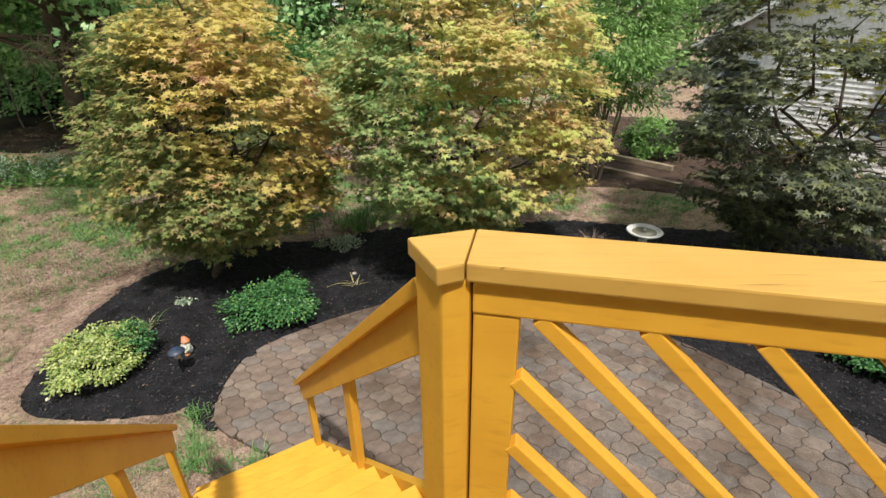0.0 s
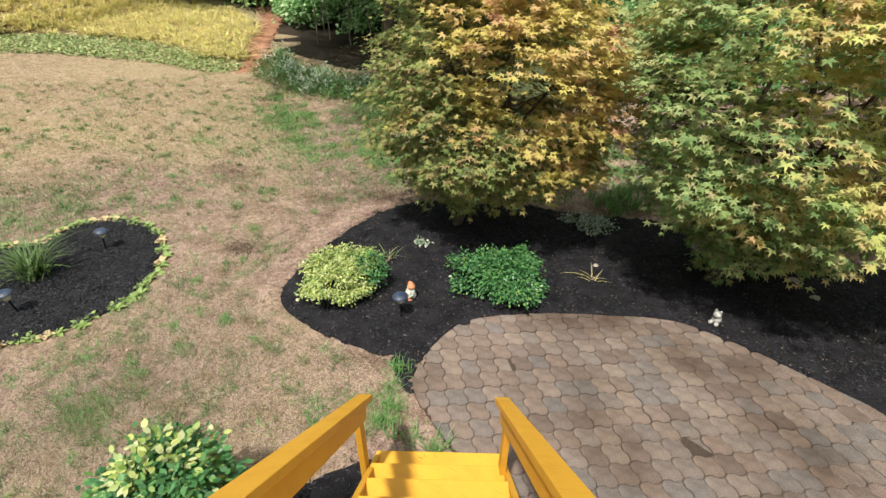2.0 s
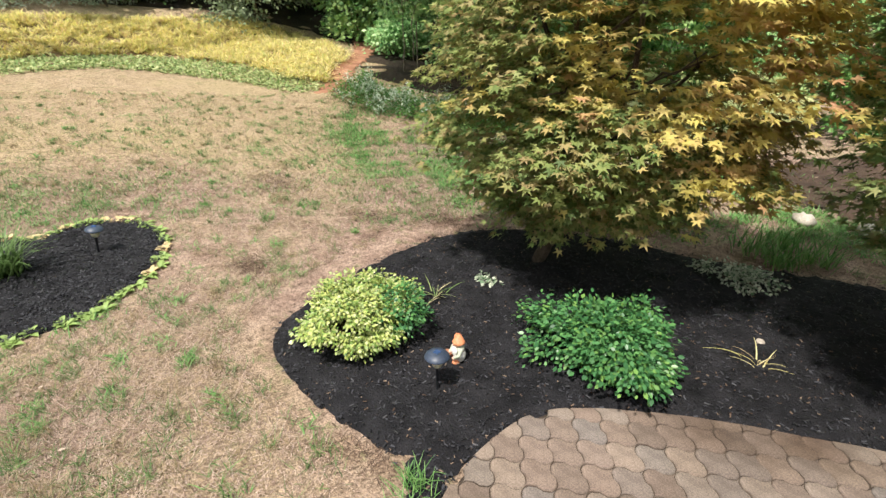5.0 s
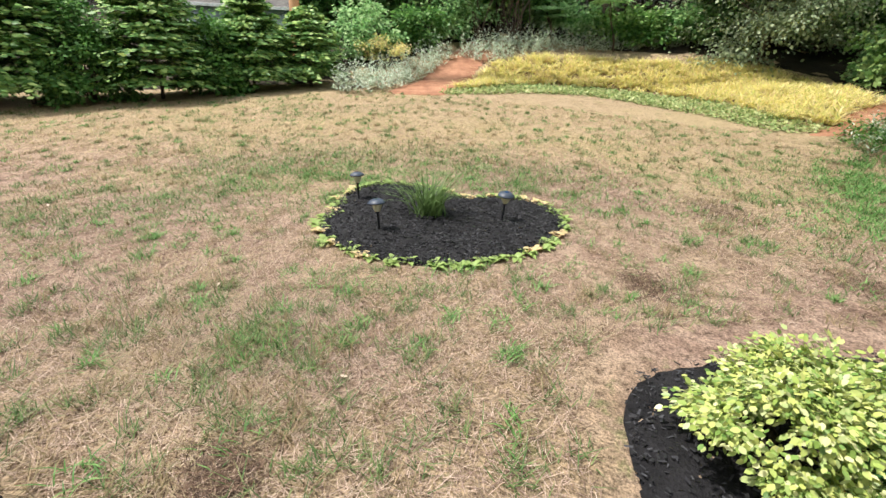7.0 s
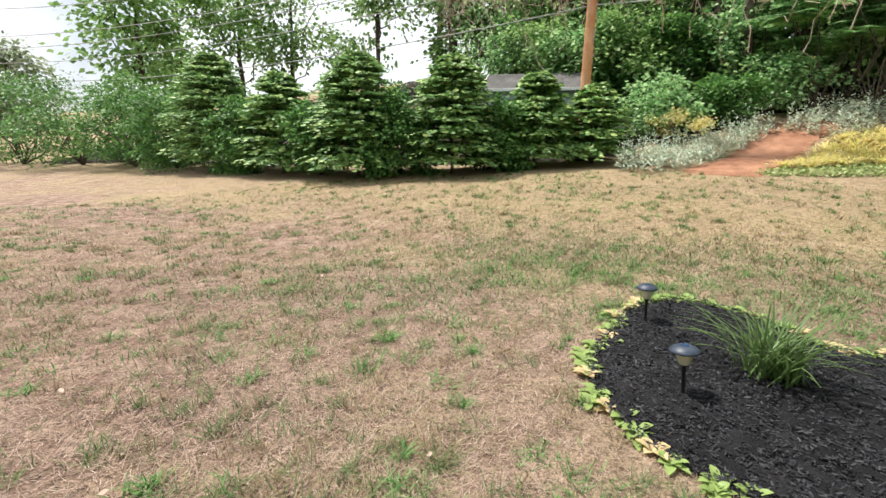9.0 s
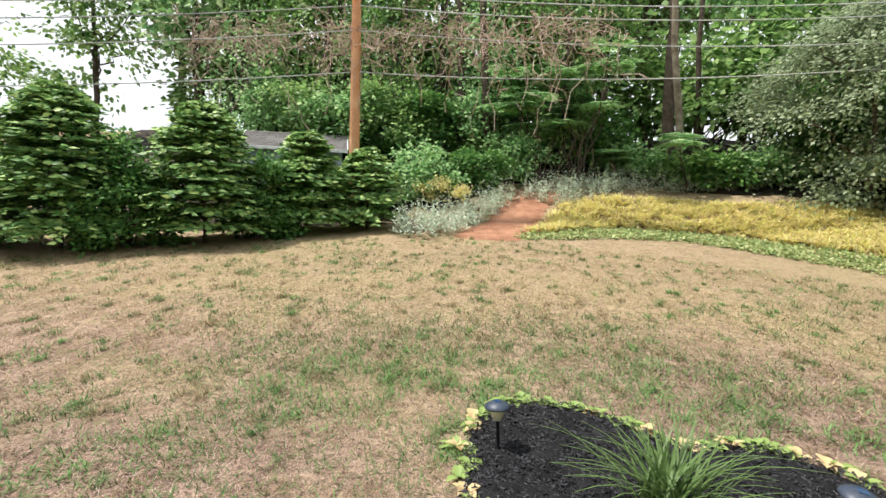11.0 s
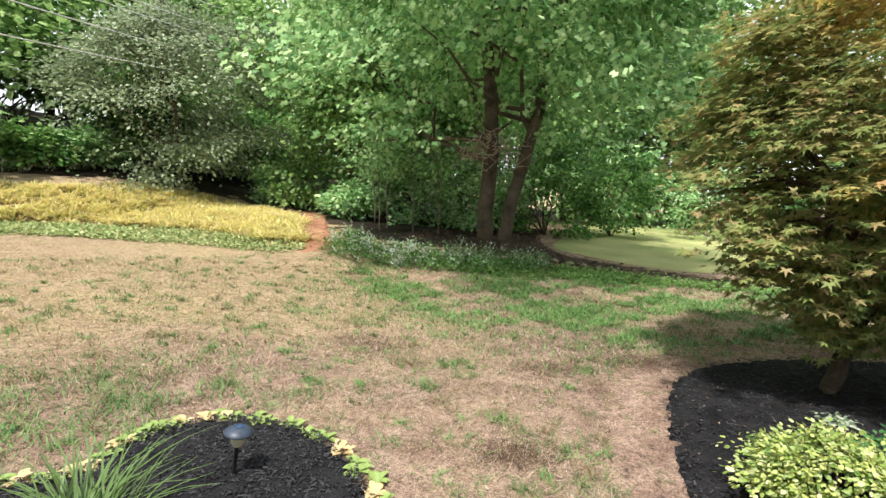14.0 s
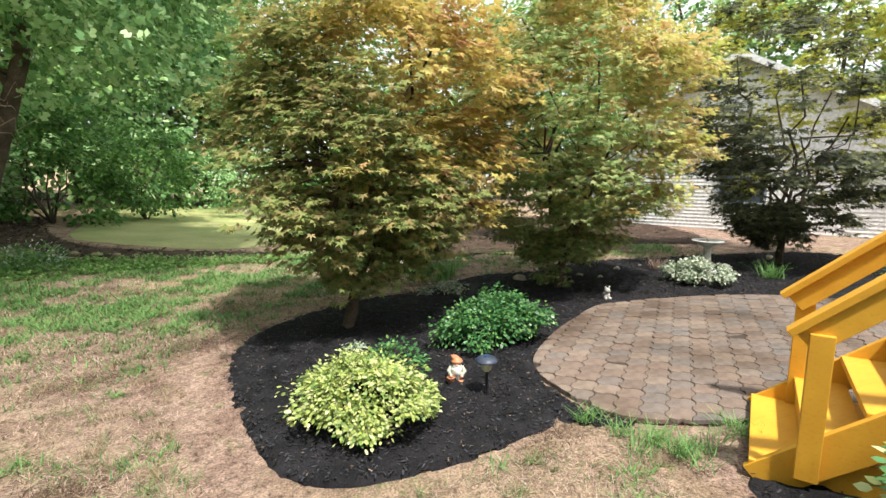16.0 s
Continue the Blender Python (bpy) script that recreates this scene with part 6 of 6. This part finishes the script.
# buildings
def gable(name, label, at, turn, w, d, h, pitch, over=0.3, wall=SIDING, roof=SHINGLE, windows=(), board_h=0.11):
    b = thing(name, label, "building", at, turn)
    bm = prism([(0, 0), (w, 0), (w, d), (0, d)], 0, h, 0)
    bm_part("wall", bm, wall, b)
    ac = Acc()
    n = int(h / board_h)
    for i in range(n):
        z = i * board_h
        for (a, c, nx, ny) in (((0, 0), (w, 0), 0, -1), ((0, 0), (0, d), -1, 0), ((0, d), (w, d), 0, 1), ((w, 0), (w, d), 1, 0)):
            a, c, o = np.array([*a, z]), np.array([*c, z]), np.array([nx, ny, 0])
            up = np.array([0, 0, board_h])
            ac.add([a + o * 0.03, c + o * 0.03, c + o * 0.008 + up, a + o * 0.008 + up, a + o * 0.004, c + o * 0.004], [(0, 1, 2, 3), (0, 4, 5, 1)])
    part("siding", ac.mesh("siding", wall), b)
    rise = pitch * w / 2
    g = Acc()
    for y in (0.0, d):
        g.add([(0, y, h), (w, y, h), (w / 2, y, h + rise)], [(0, 1, 2)])
    part("gable_end", g.mesh("gable_end", wall), b)
    rf = Acc()
    rows = int(math.hypot(w / 2 + over, rise) / 0.14)
    for sg in (-1, 1):
        e = np.array([w / 2 + sg * (w / 2 + over), 0, h - over * pitch])
        tp = np.array([w / 2, 0, h + rise])
        for i in range(rows):
            a, c = e + (tp - e) * i / rows, e + (tp - e) * (i + 1) / rows
            for y0, y1 in [(-over, d + over)]:
                up = np.array([0, 0, 0.03])
                rf.add([a + up + [0, y0, 0.012], a + up + [0, y1, 0.012], c + up + [0, y1, 0], c + up + [0, y0, 0], a + [0, y0, 0], a + [0, y1, 0]], [(0, 1, 2, 3), (0, 4, 5, 1)])
    part("roof", rf.mesh("roof", roof), b)
    for sg in (-1, 1):
        e = Vector((w / 2 + sg * (w / 2 + over), 0, h - over * pitch - 0.02))
        for y in (-over, d + over):
            bm_part("rake_board", board(e + Vector((0, y, 0)), (w / 2, y, h + rise - 0.02), 0.03, 0.16), SIDING, b)
        bm_part("gutter", board(e + Vector((sg * 0.05, -over, 0)), e + Vector((sg * 0.05, d + over, 0)), 0.1, 0.1), SIDING, b)
    for (x, y, dirx, z0, ww, hh) in windows:
        win = new("window")
        win.parent = b
        for (pa, pb, a_, b_) in ((0, 1, 0, 0), (0, 1, 1, 1), (0, 0, 0, 1), (1, 1, 0, 1)):
            def P(u, v):
                return Vector((x - 0.04, y + u * ww, z0 + v * hh)) if dirx else Vector((x + u * ww, y - 0.04, z0 + v * hh))
            bm_part("frame", board(P(pa, a_), P(pb, b_), 0.06, 0.08, (1, 0, 0) if dirx else (0, 1, 0), 0.002), GREYTRIM, win)
        bm_part("pane", board(P(0, 0.5), P(1, 0.5), 0.02, hh, (0, 0, 1), 0), PANE, win)
        bm_part("frame", board(P(0, 0.5), P(1, 0.5), 0.05, 0.05, (0, 0, 1), 0.002), GREYTRIM, win)
    return b


gable("white_house", "white clapboard house with a grey shingle roof", (7.5, 14.2, -0.1), -64, 9.0, 8.0, 2.7, 0.55, 0.35, windows=((0.5, 0, False, 0.9, 0.9, 1.3), (4.2, 0, False, 0.9, 1.2, 1.3)))
gable("garden_shed", "grey shed with a shingle roof behind the hedge", (-22.3, -9.0, 1.4), 20, 3.0, 3.3, 2.3, 0.45, 0.2, GREYTRIM)

# timber edging by the house
for a, c in (((2.6, 11.6, 0.06), (4.9, 9.3, 0.06)), ((3.4, 12.2, 0.1), (5.2, 10.4, 0.1))):
    t = bm_part("landscape_timber", board(a, c, 0.13, 0.12), TIMBER)
    tagged(t, "weathered landscape timber edging the house bed", "timber edging", "landscape timbers")
for i, q in enumerate(np.linspace(0, 1, 16)):
    x, y = -8.0 + 4.6 * q, 11.1 - 0.45 * q + 0.1 * math.sin(q * 5)
    rock("edging_stone", x, y, 0.07, 50 + i, "flat grey stone edging the far bed", TIMBER)


# patio stones, last: wavy-edged pavers, cut along the rim
def pavers():
    pitch, deg, wave = 0.163, 38, 0.0125
    ca, sa = math.cos(radians(deg)), math.sin(radians(deg))
    h = pitch / 2 - 0.0022

    def edge(p, q, bow):
        t = np.array([0, 0.12, 0.22, 0.4, 0.6, 0.78, 0.88])
        p, q = np.array(p), np.array(q)
        n = np.array([-(q - p)[1], (q - p)[0]]) / np.linalg.norm(q - p)
        return [p + (q - p) * u + n * bow * max(-1, min(1, 1.5 * math.sin(2 * math.pi * u))) for u in t]

    ring = np.array(edge((-h, -h), (h, -h), wave) + edge((h, -h), (h, h), -wave) + edge((h, h), (-h, h), wave) + edge((-h, h), (-h, -h), -wave))
    n = len(ring)
    quads = [(k, (k + 1) % n, (k + 1) % n + n, k + n) for k in range(n)] + [(k + n, (k + 1) % n + n, (k + 1) % n + 2 * n, k + 2 * n) for k in range(n)]

    def stone(rg, tilt):
        inner = rg.mean(0) + (rg - rg.mean(0)) * 0.95
        return np.concatenate([np.column_stack([rg, np.full(len(rg), -0.03)]), np.column_stack([rg, rg @ tilt - 0.004]), np.column_stack([inner, inner @ tilt])])

    def mesh_of(v):
        me = bpy.data.meshes.new("paver")
        me.from_pydata([tuple(a) for a in v], [], quads + [tuple(range(2 * n, 3 * n))])
        me.materials.append(PAVER)
        return me

    shared = []
    for i in range(6):
        v = stone(ring + rng.normal(0, 0.0011, ring.shape), rng.normal(0, 0.007, 2))
        shared.append((mesh_of(v), v))
    rot = np.array([[ca, sa], [-sa, ca]])
    cells = []
    for i in range(-50, 55):
        for j in range(-50, 55):
            c = np.array([-0.5, 3.5]) + np.array([i, j]) * pitch @ rot
            w = ring @ rot + c
            ins = inside(w[:, 0], w[:, 1], PATIO)
            if ins.sum() > n * 0.3:
                cells.append((c, w, ins.all(), ins))
    cells.sort(key=lambda c: math.hypot(c[0][0] + 1.6, c[0][1] - 3.6))
    patio = thing("patio", "patio of weathered wavy-edged concrete pavers in pinkish grey", "patio", kind="structure")
    rest = Acc()
    for k, (c, w, whole, ins) in enumerate(cells):
        me, v = shared[k % 6]
        dz = 0.045 + rng.normal(0, 0.0025)
        if not whole:
            w = w.copy()
            for q in np.flatnonzero(~ins):
                w[q] = PATIO_FINE[((PATIO_FINE - w[q]) ** 2).sum(1).argmin()]
            v = stone((w - c) @ rot.T, np.zeros(2))
            me = mesh_of(v)
        if k < 320:
            ob = new("paver", me)
            ob.parent = patio
            ob.matrix_basis = pose(c[0], c[1], dz, 0, 0, deg + float(rng.normal(0, 0.7)))
        else:
            g = v.copy()
            g[:, :2] = v[:, :2] @ rot + c
            g[:, 2] += dz
            rest.add(g, quads)
            rest.add(g[2 * n:], [tuple(range(n))])
    tagged(part("paver_field", rest.mesh("paver_field", PAVERFAR), patio), kind="stuff")


k = len(PATIO)
PATIO_FINE = np.concatenate([PATIO + (np.roll(PATIO, -1, 0) - PATIO) * u for u in np.linspace(0, 1, 7)[:-1]])
PAVERFAR = far_paver_mat()
pavers()
